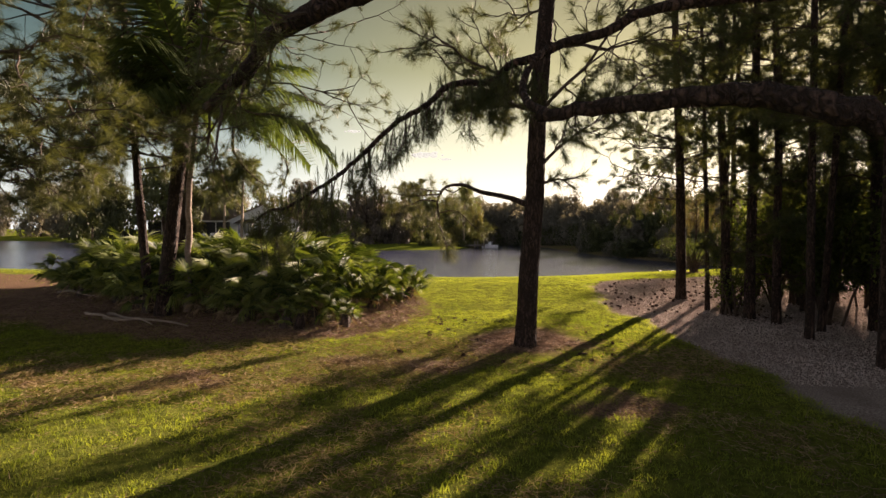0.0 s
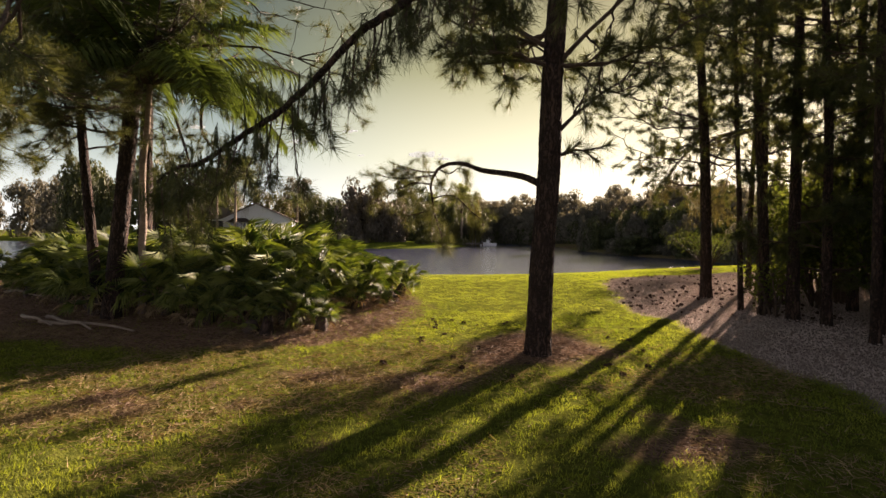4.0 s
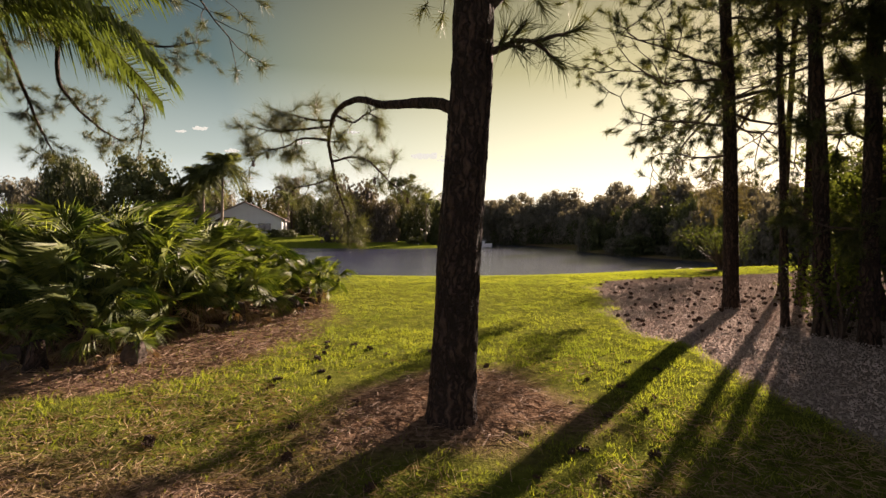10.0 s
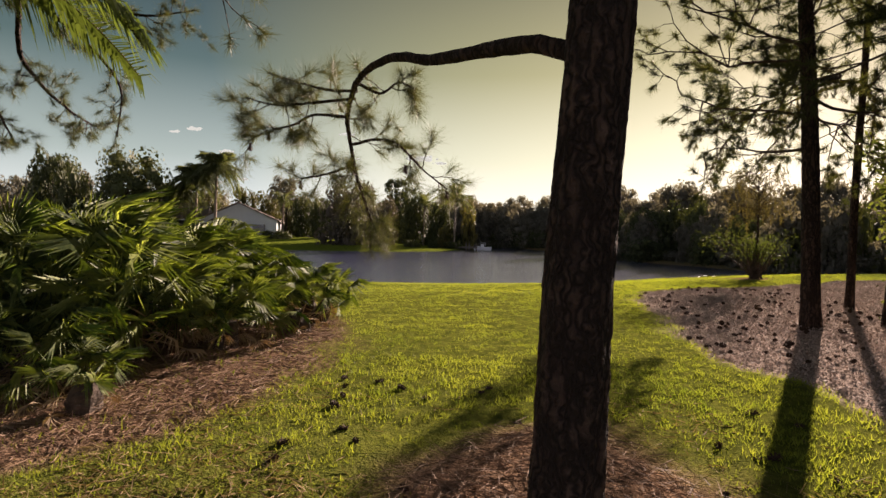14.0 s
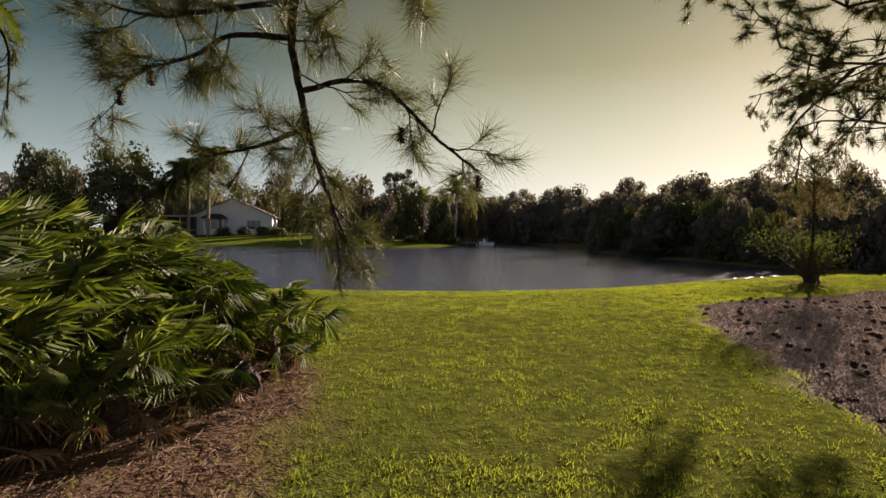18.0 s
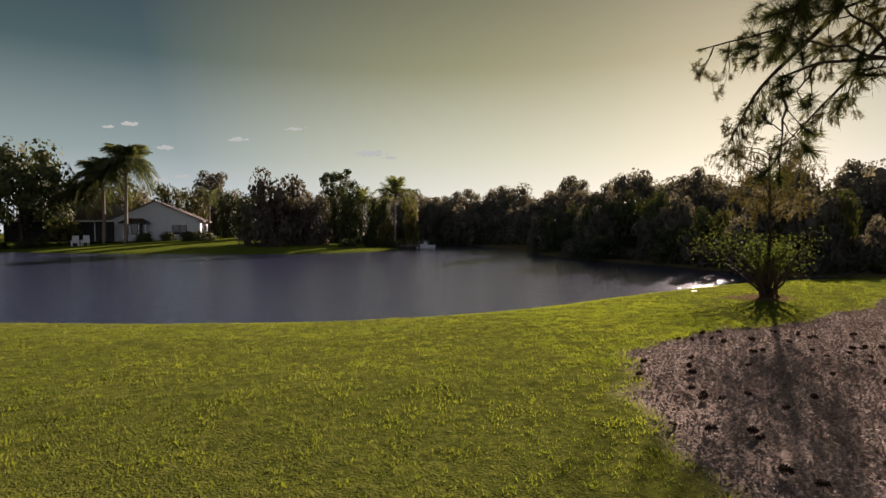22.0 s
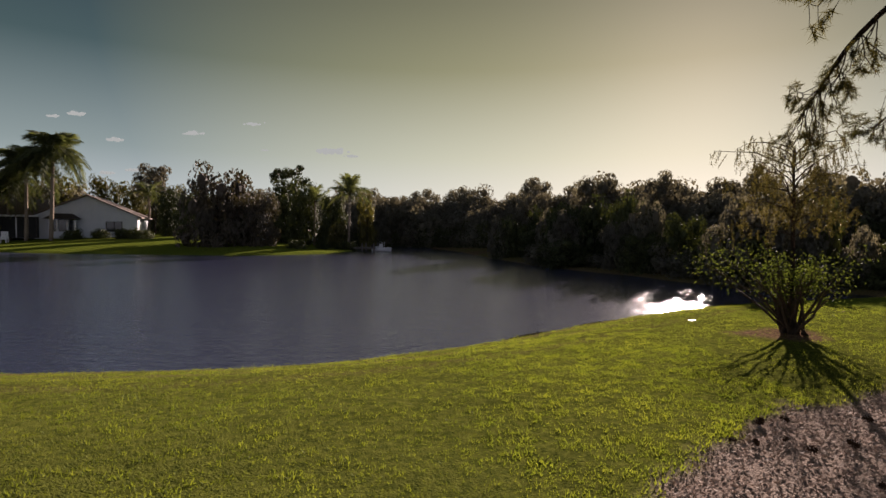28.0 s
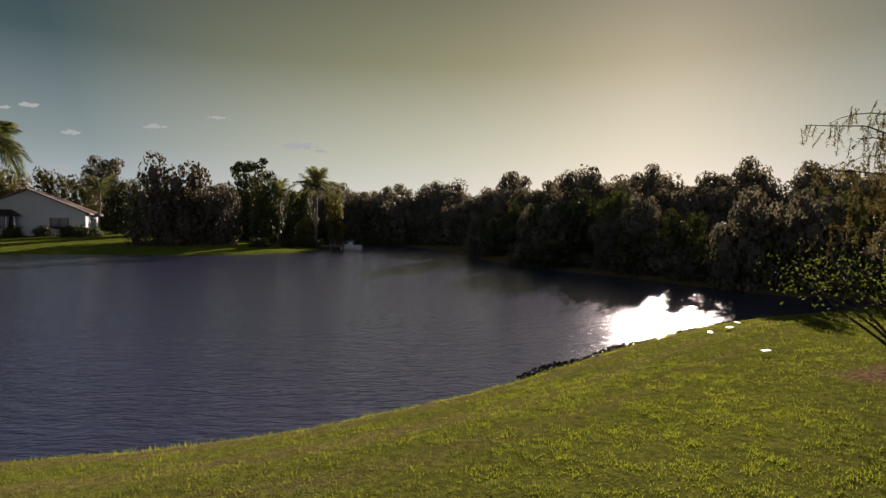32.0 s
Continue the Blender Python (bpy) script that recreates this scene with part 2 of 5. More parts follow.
def ground_material():
    """Lawn, bark mulch and pine straw, told apart by the sheet's own attributes."""
    m = bpy.data.materials.new("lawn_and_beds")
    m.use_nodes = True
    nt = m.node_tree
    nt.nodes.clear()
    N, L = nt.nodes.new, nt.links.new
    out, bs, tc = N("ShaderNodeOutputMaterial"), N("ShaderNodeBsdfPrincipled"), N("ShaderNodeTexCoord")

    def noise_mix(a, b, s, lo=0.4, hi=0.6):
        n, r, x = N("ShaderNodeTexNoise"), N("ShaderNodeMapRange"), N("ShaderNodeMix")
        n.inputs["Scale"].default_value, n.inputs["Detail"].default_value = s, 5
        L(tc.outputs["Object"], n.inputs[0])
        r.inputs[1].default_value, r.inputs[2].default_value = lo, hi
        L(n.outputs[0], r.inputs[0])
        x.data_type = "RGBA"
        for sock, c in ((x.inputs[6], a), (x.inputs[7], b)):
            if isinstance(c, tuple):
                sock.default_value = (*c, 1)
            else:
                L(c, sock)
        L(r.outputs[0], x.inputs[0])
        return x.outputs[2], n.outputs[0]

    lawn, _ = noise_mix((0.095, 0.13, 0.016), (0.19, 0.22, 0.03), 9.0)
    lawn, _ = noise_mix(lawn, (0.19, 0.19, 0.02), 0.8, 0.56, 0.85)
    lawn, hn = noise_mix(lawn, (0.04, 0.06, 0.006), 60.0, 0.5, 0.75)
    mulch, _ = noise_mix((0.17, 0.13, 0.11), (0.42, 0.345, 0.295), 55.0, 0.35, 0.65)
    mulch, _ = noise_mix(mulch, (0.17, 0.125, 0.105), 1.3, 0.5, 0.8)
    straw, _ = noise_mix((0.08, 0.05, 0.032), (0.24, 0.155, 0.1), 26.0, 0.35, 0.65)

    def blend(a, b, name):
        at, x = N("ShaderNodeAttribute"), N("ShaderNodeMix")
        at.attribute_name = name
        x.data_type = "RGBA"
        L(at.outputs["Fac"], x.inputs[0])
        L(a, x.inputs[6])
        L(b, x.inputs[7])
        return x.outputs[2]

    thatch, _ = noise_mix((0.07, 0.083, 0.016), (0.145, 0.156, 0.028), 14.0, 0.35, 0.7)
    c = blend(lawn, thatch, "thatch")
    c = blend(c, straw, "straw")
    c = blend(c, mulch, "mulch")
    L(c, bs.inputs["Base Color"])
    bs.inputs["Roughness"].default_value = 0.95
    bs.inputs["Specular IOR Level"].default_value = 0.0
    b = N("ShaderNodeBump")
    b.inputs["Strength"].default_value, b.inputs["Distance"].default_value = 0.8, 0.03
    L(hn, b.inputs["Height"])
    L(b.outputs[0], bs.inputs["Normal"])
    L(bs.outputs[0], out.inputs[0])
    return m


def water_material():
    m = bpy.data.materials.new("lake_water")
    m.use_nodes = True
    nt = m.node_tree
    N, L = nt.nodes.new, nt.links.new
    bs, tc, mp = nt.nodes["Principled BSDF"], N("ShaderNodeTexCoord"), N("ShaderNodeMapping")
    bs.inputs["Base Color"].default_value = (0.042, 0.047, 0.096, 1)
    bs.inputs["Roughness"].default_value, bs.inputs["IOR"].default_value = 0.15, 1.45
    mp.inputs["Rotation"].default_value, mp.inputs["Scale"].default_value = (0, 0, radians(25)), (0.5, 1.6, 1)
    L(tc.outputs["Object"], mp.inputs[0])
    last = None
    for scale, dist, strength in ((0.8, 0.14, 0.07), (3.2, 0.05, 0.5), (9.0, 0.018, 0.9)):
        n, b = N("ShaderNodeTexNoise"), N("ShaderNodeBump")
        n.inputs["Scale"].default_value, n.inputs["Detail"].default_value = scale, 4
        n.inputs["Distortion"].default_value = 0.6
        L(mp.outputs[0], n.inputs[0])
        b.inputs["Strength"].default_value, b.inputs["Distance"].default_value = strength, dist
        L(n.outputs[0], b.inputs["Height"])
        if last:
            L(last.outputs[0], b.inputs["Normal"])
        last = b
    L(last.outputs[0], bs.inputs["Normal"])
    return m


GROUND, WATER = ground_material(), water_material()

# ---------------------------------------------------------------- geometry helpers
rng = np.random.default_rng(7)


class Geo:
    """Triangles gathered as arrays, made into one mesh at the end."""

    def __init__(self):
        self.v, self.f, self.n = [], [], 0

    def add(self, verts, faces):
        verts, faces = np.asarray(verts, np.float32).reshape(-1, 3), np.asarray(faces, np.int32).reshape(-1, 3)
        self.v.append(verts)
        self.f.append(faces + self.n)
        self.n += len(verts)
        return self

    def mesh(self, name, mat, smooth=False):
        me = bpy.data.meshes.new(name)
        v, f = np.concatenate(self.v), np.concatenate(self.f)
        me.vertices.add(len(v))
        me.vertices.foreach_set("co", v.ravel())
        me.loops.add(f.size)
        me.loops.foreach_set("vertex_index", f.ravel())
        me.polygons.add(len(f))
        me.polygons.foreach_set("loop_start", np.arange(0, f.size, 3, dtype=np.int32))
        me.polygons.foreach_set("use_smooth", np.full(len(f), smooth))
        me.update(calc_edges=True)
        me.materials.append(mat)
        return me

    def tube(self, points, radii, sides=8, rough=0.0):
        """A tapered, slightly uneven limb along points."""
        p, r = np.asarray(points, float), np.asarray(radii, float)
        t = np.gradient(p, axis=0)
        t /= np.linalg.norm(t, axis=1, keepdims=True) + 1e-9
        ref = np.array([0, 0, 1.0]) if abs(t[0][2]) < 0.8 else np.array([1.0, 0, 0])
        a = np.cross(t, ref)
        a /= np.linalg.norm(a, axis=1, keepdims=True) + 1e-9
        b = np.cross(t, a)
        ang = np.linspace(0, 2 * np.pi, sides, endpoint=False)
        rr = r[:, None] * (1 + rough * rng.uniform(-1, 1, (len(p), sides)))
        ring = p[:, None, :] + rr[..., None] * (np.cos(ang)[None, :, None] * a[:, None, :] + np.sin(ang)[None, :, None] * b[:, None, :])
        i, j = np.meshgrid(np.arange(len(p) - 1), np.arange(sides), indexing="ij")
        q0, q1 = i * sides + j, i * sides + (j + 1) % sides
        f = np.concatenate([np.stack([q0, q1, q1 + sides], -1).reshape(-1, 3), np.stack([q0, q1 + sides, q0 + sides], -1).reshape(-1, 3)])
        verts = np.concatenate([ring.reshape(-1, 3), p[:1], p[-1:]])
        k, m = np.arange(sides), len(p) * sides
        caps = np.concatenate([np.stack([np.full(sides, m), (k + 1) % sides, k], -1),
                               np.stack([np.full(sides, m + 1), m - sides + k, m - sides + (k + 1) % sides], -1)])
        return self.add(verts, np.concatenate([f, caps]))

    def box(self, c, s, rot=0.0):
        c, s = np.asarray(c, float), np.asarray(s, float) / 2
        k = np.array([[x, y, z] for x in (-1, 1) for y in (-1, 1) for z in (-1, 1)], float) * s
        co, si = math.cos(rot), math.sin(rot)
        k = k @ np.array([[co, si, 0], [-si, co, 0], [0, 0, 1]]) + c
        q = [(0, 1, 3, 2), (4, 6, 7, 5), (0, 4, 5, 1), (2, 3, 7, 6), (0, 2, 6, 4), (1, 5, 7, 3)]
        return self.add(k, [t for a, b, c2, d in q for t in ((a, b, c2), (a, c2, d))])

    def spikes(self, base, direction, length, width):
        """Needles or blades: one thin triangle each."""
        base, d = np.asarray(base, float), np.asarray(direction, float)
        n = len(base)
        side = np.cross(d, rng.normal(size=(n, 3)))
        side /= np.linalg.norm(side, axis=1, keepdims=True) + 1e-9
        length, width = np.broadcast_to(length, n)[:, None], np.broadcast_to(width, n)[:, None]
        v = np.stack([base - side * width / 2, base + side * width / 2, base + d * length], 1)
        return self.add(v, np.arange(3 * n).reshape(-1, 3))

    def leaves(self, centres, size, up=0.3):
        """Small pointed leaves of two triangles, turned at random."""
        n = len(centres)
        a = rng.normal(size=(n, 3))
        a /= np.linalg.norm(a, axis=1, keepdims=True)
        b = np.cross(a, rng.normal(size=(n, 3)))
        b /= np.linalg.norm(b, axis=1, keepdims=True)
        s = np.broadcast_to(size, n)[:, None] * rng.uniform(0.6, 1.3, (n, 1))
        c = np.asarray(centres, float)
        v = np.stack([c - a * s, c + b * s * 0.45, c + a * s, c - b * s * 0.45], 1)
        i = np.arange(n)[:, None] * 4
        return self.add(v, np.concatenate([i + [[0, 1, 2]], i + [[0, 2, 3]]]))

    def tiles(self, centres, normals, size):
        """Small leaf sprays that lie across a given direction."""
        n = len(centres)
        nn = np.asarray(normals, float)
        a = np.cross(nn, rng.normal(size=(n, 3)))
        a /= np.linalg.norm(a, axis=1, keepdims=True) + 1e-9
        b = np.cross(nn, a)
        b /= np.linalg.norm(b, axis=1, keepdims=True) + 1e-9
        s = np.broadcast_to(size, n)[:, None] * rng.uniform(0.6, 1.4, (n, 1))
        c = np.asarray(centres, float)
        v = np.stack([c - a * s, c + b * s * 0.75, c + a * s, c - b * s * 0.75], 1)
        i = np.arange(n)[:, None] * 4
        return self.add(v, np.concatenate([i + [[0, 1, 2]], i + [[0, 2, 3]]]))



def part(name, geo, mat, parent=None, label="", smooth=False):
    ob = new(name, geo if isinstance(geo, bpy.types.Mesh) else geo.mesh(name, mat, smooth))
    if parent:
        ob.parent = parent
    if label:
        ob["label"] = label
    return ob


def thing(name, label, category, at=(0, 0, 0), turn=0.0, group="", kind=""):
    ob = new(name)
    ob.empty_display_size = 0.2
    ob.location, ob.rotation_euler = at, (0, 0, radians(turn))
    return tagged(ob, label, category, group, kind)


def unit(v):
    v = np.asarray(v, float)
    return v / (np.linalg.norm(v, axis=-1, keepdims=True) + 1e-9)


def curve_points(a, b, sag=0.0, n=8, wobble=0.0, bend=(0, 0, 0)):
    """A gently bent line from a to b."""
    t = np.linspace(0, 1, n)[:, None]
    p = np.asarray(a) * (1 - t) + np.asarray(b) * t + 4 * t * (1 - t) * (np.array([0, 0, sag]) + np.asarray(bend))
    if wobble:
        w = np.cumsum(rng.normal(0, wobble, (n, 3)), 0)
        p = p + (w - t * w[-1]) * np.minimum(1, 4 * t * (1 - t) + 0.1)
    return p


# ---------------------------------------------------------------- ground and lake
WATER_Z = -0.35
NEAR_SHORE = [(-130, 17.22), (-40, 17.92), (-20, 18.12), (-8.3, 18.32), (-4, 18.52), (-2.6, 18.67), (-1.4, 18.92), (-0.2, 19.37), (1.3, 20.32), (2.2, 21.02), (3.2, 21.97), (4.7, 23.32), (6.1, 24.42), (8.3, 25.82), (9.7, 26.32), (12, 27.12), (14, 28.02)]
FAR_SHORE = [(14.5, 29.2), (11.8, 29.8), (11, 31.2), (10, 33.2), (9.1, 35.8), (7.8, 37.6), (5.8, 41.6), (3.6, 49.6), (1.3, 60.5), (-3.5, 74), (-8, 84), (-14, 88), (-14, 78), (-9.6, 66), (-8, 60), (-9.2, 54), (-12.4, 51.2), (-15.5, 50.2), (-23, 50.7), (-31, 51.2), (-42, 55), (-60, 63), (-85, 72), (-130, 82)]
LAKE = np.array(NEAR_SHORE + FAR_SHORE, float)


def lake_distance(x, y):
    """Metres from the shore, negative over the water, and whether the nearest shore is the near one."""
    p = np.stack([x, y], -1)
    best, near = np.full(x.shape, 1e9), np.zeros(x.shape, bool)
    inside = np.zeros(x.shape, bool)
    for k in range(len(LAKE)):
        a, b = LAKE[k], LAKE[(k + 1) % len(LAKE)]
        ab = b - a
        t = np.clip(((p - a) @ ab) / (ab @ ab), 0, 1)
        d = np.linalg.norm(p - a - t[..., None] * ab, axis=-1)
        hit = d < best
        best[hit] = d[hit]
        near[hit] = k < len(NEAR_SHORE) - 1
        cross = (a[1] > y) != (b[1] > y)
        if a[1] != b[1]:
            inside ^= cross & (x < (b[0] - a[0]) * (y - a[1]) / (b[1] - a[1]) + a[0])
    return np.where(inside, -best, best), near


def ground_z(x, y):
    x, y = np.asarray(x, float), np.asarray(y, float)
    d, near = lake_distance(x, y)
    zn = np.interp(d, [-8, -3, 0, 0.25, 1.5, 3.5, 6, 10, 14], [-2.5, -1.5, -0.37, -0.22, 0.02, 0.18, 0.24, 0.15, 0.03])
    zf = np.interp(d, [-8, -3, 0, 0.4, 6, 18, 28, 60], [-2.5, -1.5, -0.37, -0.25, 0.1, 0.7, 1.0, 1.3])
    return np.where(near, zn, zf)


def gz(x, y):
    return float(ground_z(np.array([x]), np.array([y]))[0])


def ragged(x, y, s=1.0, k=0.35):
    """A cheap smooth unevenness for the edges of beds."""
    return k * (np.sin(1.7 * s * x + 0.6 * y) * np.cos(1.3 * s * y - 0.8 * x) + 0.5 * np.sin(4.1 * s * x - 2.3 * y) + 0.35 * np.sin(7.3 * y + 5.1 * x))


def lumps(x, y, cell, seed=0):
    """Smooth random values between 0 and 1 over cells of a given size."""
    u, v = x / cell, y / cell
    i, j = np.floor(u), np.floor(v)
    fu, fv = u - i, v - j
    fu, fv = fu * fu * (3 - 2 * fu), fv * fv * (3 - 2 * fv)

    def h(a, b):
        w = np.sin(a * 127.1 + b * 311.7 + seed * 17.3) * 43758.5453
        return w - np.floor(w)
    return (h(i, j) * (1 - fu) + h(i + 1, j) * fu) * (1 - fv) + (h(i, j + 1) * (1 - fu) + h(i + 1, j + 1) * fu) * fv


def mulch_mask(x, y):
    """The bark bed under the pines on the lake path."""
    left = np.interp(y, [2, 7, 8.4, 9.5, 10.5, 12, 13.3, 14.6, 15.5, 17, 19.5], [4.6, 3.4, 3.0, 2.55, 2.35, 2.4, 2.4, 2.6, 3.4, 5.3, 8.0])
    far = np.interp(x, [2, 3.4, 5, 6.6, 8, 20], [15.2, 15.8, 16.4, 17.7, 19.2, 22])
    e = np.minimum(np.minimum(x - left, far - y), 13.0 - x) + ragged(x, y, 1.6, 0.12)
    return np.clip(e / 0.18 + 0.5, 0, 1)


def straw_mask(x, y):
    """Pine straw under the palmettos and round the foot of the pine."""
    edge = np.interp(y, [4.5, 5.5, 6.5, 7.3, 8.3, 9.5, 10.4, 11.5, 13], [-5.5, -3.0, -1.5, -1.0, -0.85, -0.95, -1.35, -2.6, -4.0])
    near = np.interp(x, [-14, -9, -6, -3, -1], [8.5, 7.0, 6.0, 5.9, 6.0])
    e1 = np.minimum(np.minimum(edge - x, y - near), 12.8 - y)
    e2 = 0.74 - np.hypot((x - 1.1) / 1.25, y - 6.75)
    e3 = np.maximum(0.3 - np.hypot((x + 2.6) / 3.2, (y - 4.2) / 1.3) + 0.25 * ragged(x, y, 2.6, 1.0), 0.15 - np.hypot((x - 1.8) / 2.2, (y - 4.3) / 1.6) + 0.3 * ragged(y, x, 2.2, 1.0))
    e3 = np.minimum(e3 - 0.12, 0.03)
    e3 = np.maximum(e3, 0.35 - np.hypot((x + 0.5) / 2.6, (y - 5.3) / 1.0))
    e4 = 0.55 - np.hypot(x - 6.15, (y - 19.5) * 1.1)
    e = np.maximum(np.maximum(np.maximum(e1, e2), e3), e4) + ragged(x, y, 1.3, 0.16)
    return np.clip(e / 0.3 + 0.5, 0, 1)


def mown_bands(d):
    """Worn, brownish lines that run along the shore where the mower turns."""
    return 0.6 * np.exp(-((d - 0.4) / 0.14) ** 2) + 0.5 * np.exp(-((d - 1.15) / 0.18) ** 2) + 0.3 * np.exp(-((d - 1.9) / 0.15) ** 2)


def build_ground():
    def axis(lo, hi, a, b, fine, coarse):
        inner = np.arange(a, b, fine)
        return np.concatenate([a - np.geomspace(coarse, a - lo, 26)[::-1], inner, b + np.geomspace(fine * 2, hi - b, 34)])
    xs, ys = axis(-1500, 1500, -14, 12, 0.13, 0.4), axis(-300, 2500, 0, 27, 0.13, 0.4)
    ys = np.unique(np.concatenate([ys, np.arange(27, 75, 0.9)]))
    xs = np.unique(np.concatenate([xs, np.arange(-60, -14, 0.9), np.arange(12, 22, 0.5)]))
    X, Y = np.meshgrid(xs, ys)
    Z = ground_z(X, Y)
    close = (np.abs(X) < 16) & (Y < 28) & (Y > -2)
    Z = Z + np.where(close, rng.normal(0, 0.004, X.shape) + 0.006 * ragged(X, Y, 0.7, 1.0), 0)
    mu, st = mulch_mask(X, Y), straw_mask(X, Y)
    # dark earth of the wooded bank, straw brown also painting in its shade
    st = np.maximum(st, ((Y > 28) & (X > 4.6 - 0.28 * np.maximum(Y - 42, 0)) & (X < 70) & (Y < 110)) * (0.55 + 0.4 * lumps(X, Y, 2.3, 4)))
    Z = Z - 0.03 * mu + 0.07 * np.exp(-((X - 1.0) ** 2 + (Y - 6.9) ** 2) / 0.35)
    st = np.maximum(st, mown_bands(lake_distance(X, Y)[0]) * ((Y < 27) & (X < 9)) * (0.5 + 0.7 * lumps(X, Y, 0.6, 9)))
    ny, nx = X.shape
    i, j = np.meshgrid(np.arange(ny - 1), np.arange(nx - 1), indexing="ij")
    q = i * nx + j
    g = Geo().add(np.stack([X, Y, Z], -1), np.concatenate([np.stack([q, q + 1, q + nx + 1], -1).reshape(-1, 3), np.stack([q, q + nx + 1, q + nx], -1).reshape(-1, 3)]))
    me = g.mesh("ground", GROUND, True)
    dist, near = lake_distance(X, Y)
    th = (near & (X > -20) & (X < 9.4) & (Y < 25)).astype(float)
    for name, val in (("mulch", mu), ("straw", st), ("thatch", th)):
        me.attributes.new(name, "FLOAT", "POINT").data.foreach_set("value", val.ravel().astype(np.float32))
    tagged(new("ground", me), "yellow-green lawn with bark and straw beds", "ground", kind="structure")
    w = Geo().add([(-400, 10, WATER_Z), (60, 10, WATER_Z), (60, 110, WATER_Z), (-400, 110, WATER_Z)], [(0, 1, 2), (0, 2, 3)])
    tagged(new("lake_water", w.mesh("lake_water", WATER)), "dark rippled lake water reflecting the sky", "water", kind="structure")


build_ground()

NEEDLE_RUST = material("russet_sprays", (0.05, 0.047, 0.017), (0.125, 0.1, 0.042), 2, 12, 0.6, 0, 0.35, rand=0.6)
# ---------------------------------------------------------------- near trees


def bark_trunk(points, radii, sides=22, flare=0.0):
    """A trunk with furrowed, plated bark."""
    p = np.asarray(points, float)
    n = max(int(np.linalg.norm(p[-1] - p[0]) / 0.04), 12)
    t0, t1 = np.linspace(0, 1, len(p)), np.linspace(0, 1, n)
    q = np.stack([np.interp(t1, t0, p[:, k]) for k in range(3)], -1)
    for _ in range(6):
        q[1:-1] = (q[:-2] + 2 * q[1:-1] + q[2:]) / 4
    r = np.interp(t1, t0, radii)
    h = q[:, 2] - q[0, 2]
    r = r * (1 + flare * np.exp(-h / 0.16))
    g = Geo()
    ang = np.linspace(0, 2 * np.pi, sides, endpoint=False)
    seam = rng.uniform(0, 6.28, 3)
    plate = (np.sin(ang[None, :] * 5 + seam[0] + 1.3 * np.sin(h[:, None] * 4)) * 0.5 + np.sin(ang[None, :] * 8 + seam[1] - h[:, None] * 5) * 0.35
             + np.sin(h[:, None] * 22 + 3 * np.sin(ang[None, :] * 3 + seam[2])) * 0.25)
    plate = np.clip(plate, -0.8, 0.25) * 0.075 + rng.normal(0, 0.016, (n, sides))
    rr = r[:, None] * (1 + plate)
    ring = q[:, None, :] + rr[..., None] * np.stack([np.cos(ang), np.sin(ang), 0 * ang], -1)[None]
    i, j = np.meshgrid(np.arange(n - 1), np.arange(sides), indexing="ij")
    a, b = i * sides + j, i * sides + (j + 1) % sides
    return g.add(ring, np.concatenate([np.stack([a, b, b + sides], -1).reshape(-1, 3), np.stack([a, b + sides, a + sides], -1).reshape(-1, 3)]))


def needle_tuft(g, at, d, n=40, length=0.2, width=0.002, spread=1.35):
    """A pine's brush of needles at a twig's end."""
    d = unit(d)
    v = unit(d + rng.normal(0, spread * 0.6, (n, 3)) + np.array([0, 0, -0.08]))
    base = np.asarray(at) - d * rng.uniform(0, 0.09, (n, 1))
    g.spikes(base, v, length * rng.uniform(0.6, 1.1, n), width)


def pine_spray(wood, green, a, direction, length, r0, depth=2, tuft=24, needle=0.2, width=0.003, droop=-0.15, twigs=5, sub=0.5):
    """A limb that forks into twigs, each with brushes of needles."""
    d = unit(direction)
    b = np.asarray(a) + d * length
    pts = curve_points(a, b, droop * length * 0.3, 7, 0.03 * length)
    wood.tube(pts, np.linspace(r0, r0 * 0.35, 7), 6 if r0 > 0.008 else 4, 0.08)
    if depth == 0:
        for k in range(2):
            s = pts[-1 - k]
            needle_tuft(green, s, d + (0, 0, 0.15), tuft, needle, width)
        return
    for k in range(twigs):
        t = 0.25 + 0.75 * (k + rng.uniform(0.2, 0.8)) / twigs
        s = pts[min(int(t * 6.999), 6)]
        side = unit(d * 0.7 + rng.normal(0, 0.62, 3) + np.array([0, 0, droop * 0.6]))
        pine_spray(wood, green, s, side, length * sub * rng.uniform(0.6, 1.1), r0 * 0.5, depth - 1, tuft, needle, width, droop, max(twigs - 1, 2), sub)
    needle_tuft(green, pts[-1], d, tuft, needle, width)


def pine(name, label, at, top, r, limbs, group="", flare=0.35, detail=1.0, bend=(0, 0, 0), sides=22, needle=0.2, width=0.005):
    """limbs: rows of height up the trunk, direction, length, and depth of forking."""
    x, y = at
    z = gz(x, y)
    root = thing(name, label, "tree", (x, y, z), group=group)
    top = np.asarray(top, float) - (x, y, z)
    pts = curve_points((0, 0, -0.1), top, 0, 9, 0.02, bend)
    rad = np.linspace(r, r * 0.5, 9)
    part("trunk", bark_trunk(pts, rad, sides, flare), BARK, root, smooth=True)
    for h, d, length, depth in limbs:
        wood, green = Geo(), Geo()
        k = h / top[2]
        s = np.array([np.interp(k, np.linspace(0, 1, 9), pts[:, c]) for c in range(3)])
        pine_spray(wood, green, s, d, length, r * 0.2, depth, int(30 * detail), needle, width, -0.12, 6)
        limb = part("limb", wood, TWIG, root)
        part("needles", green, NEEDLE, limb)
    return root


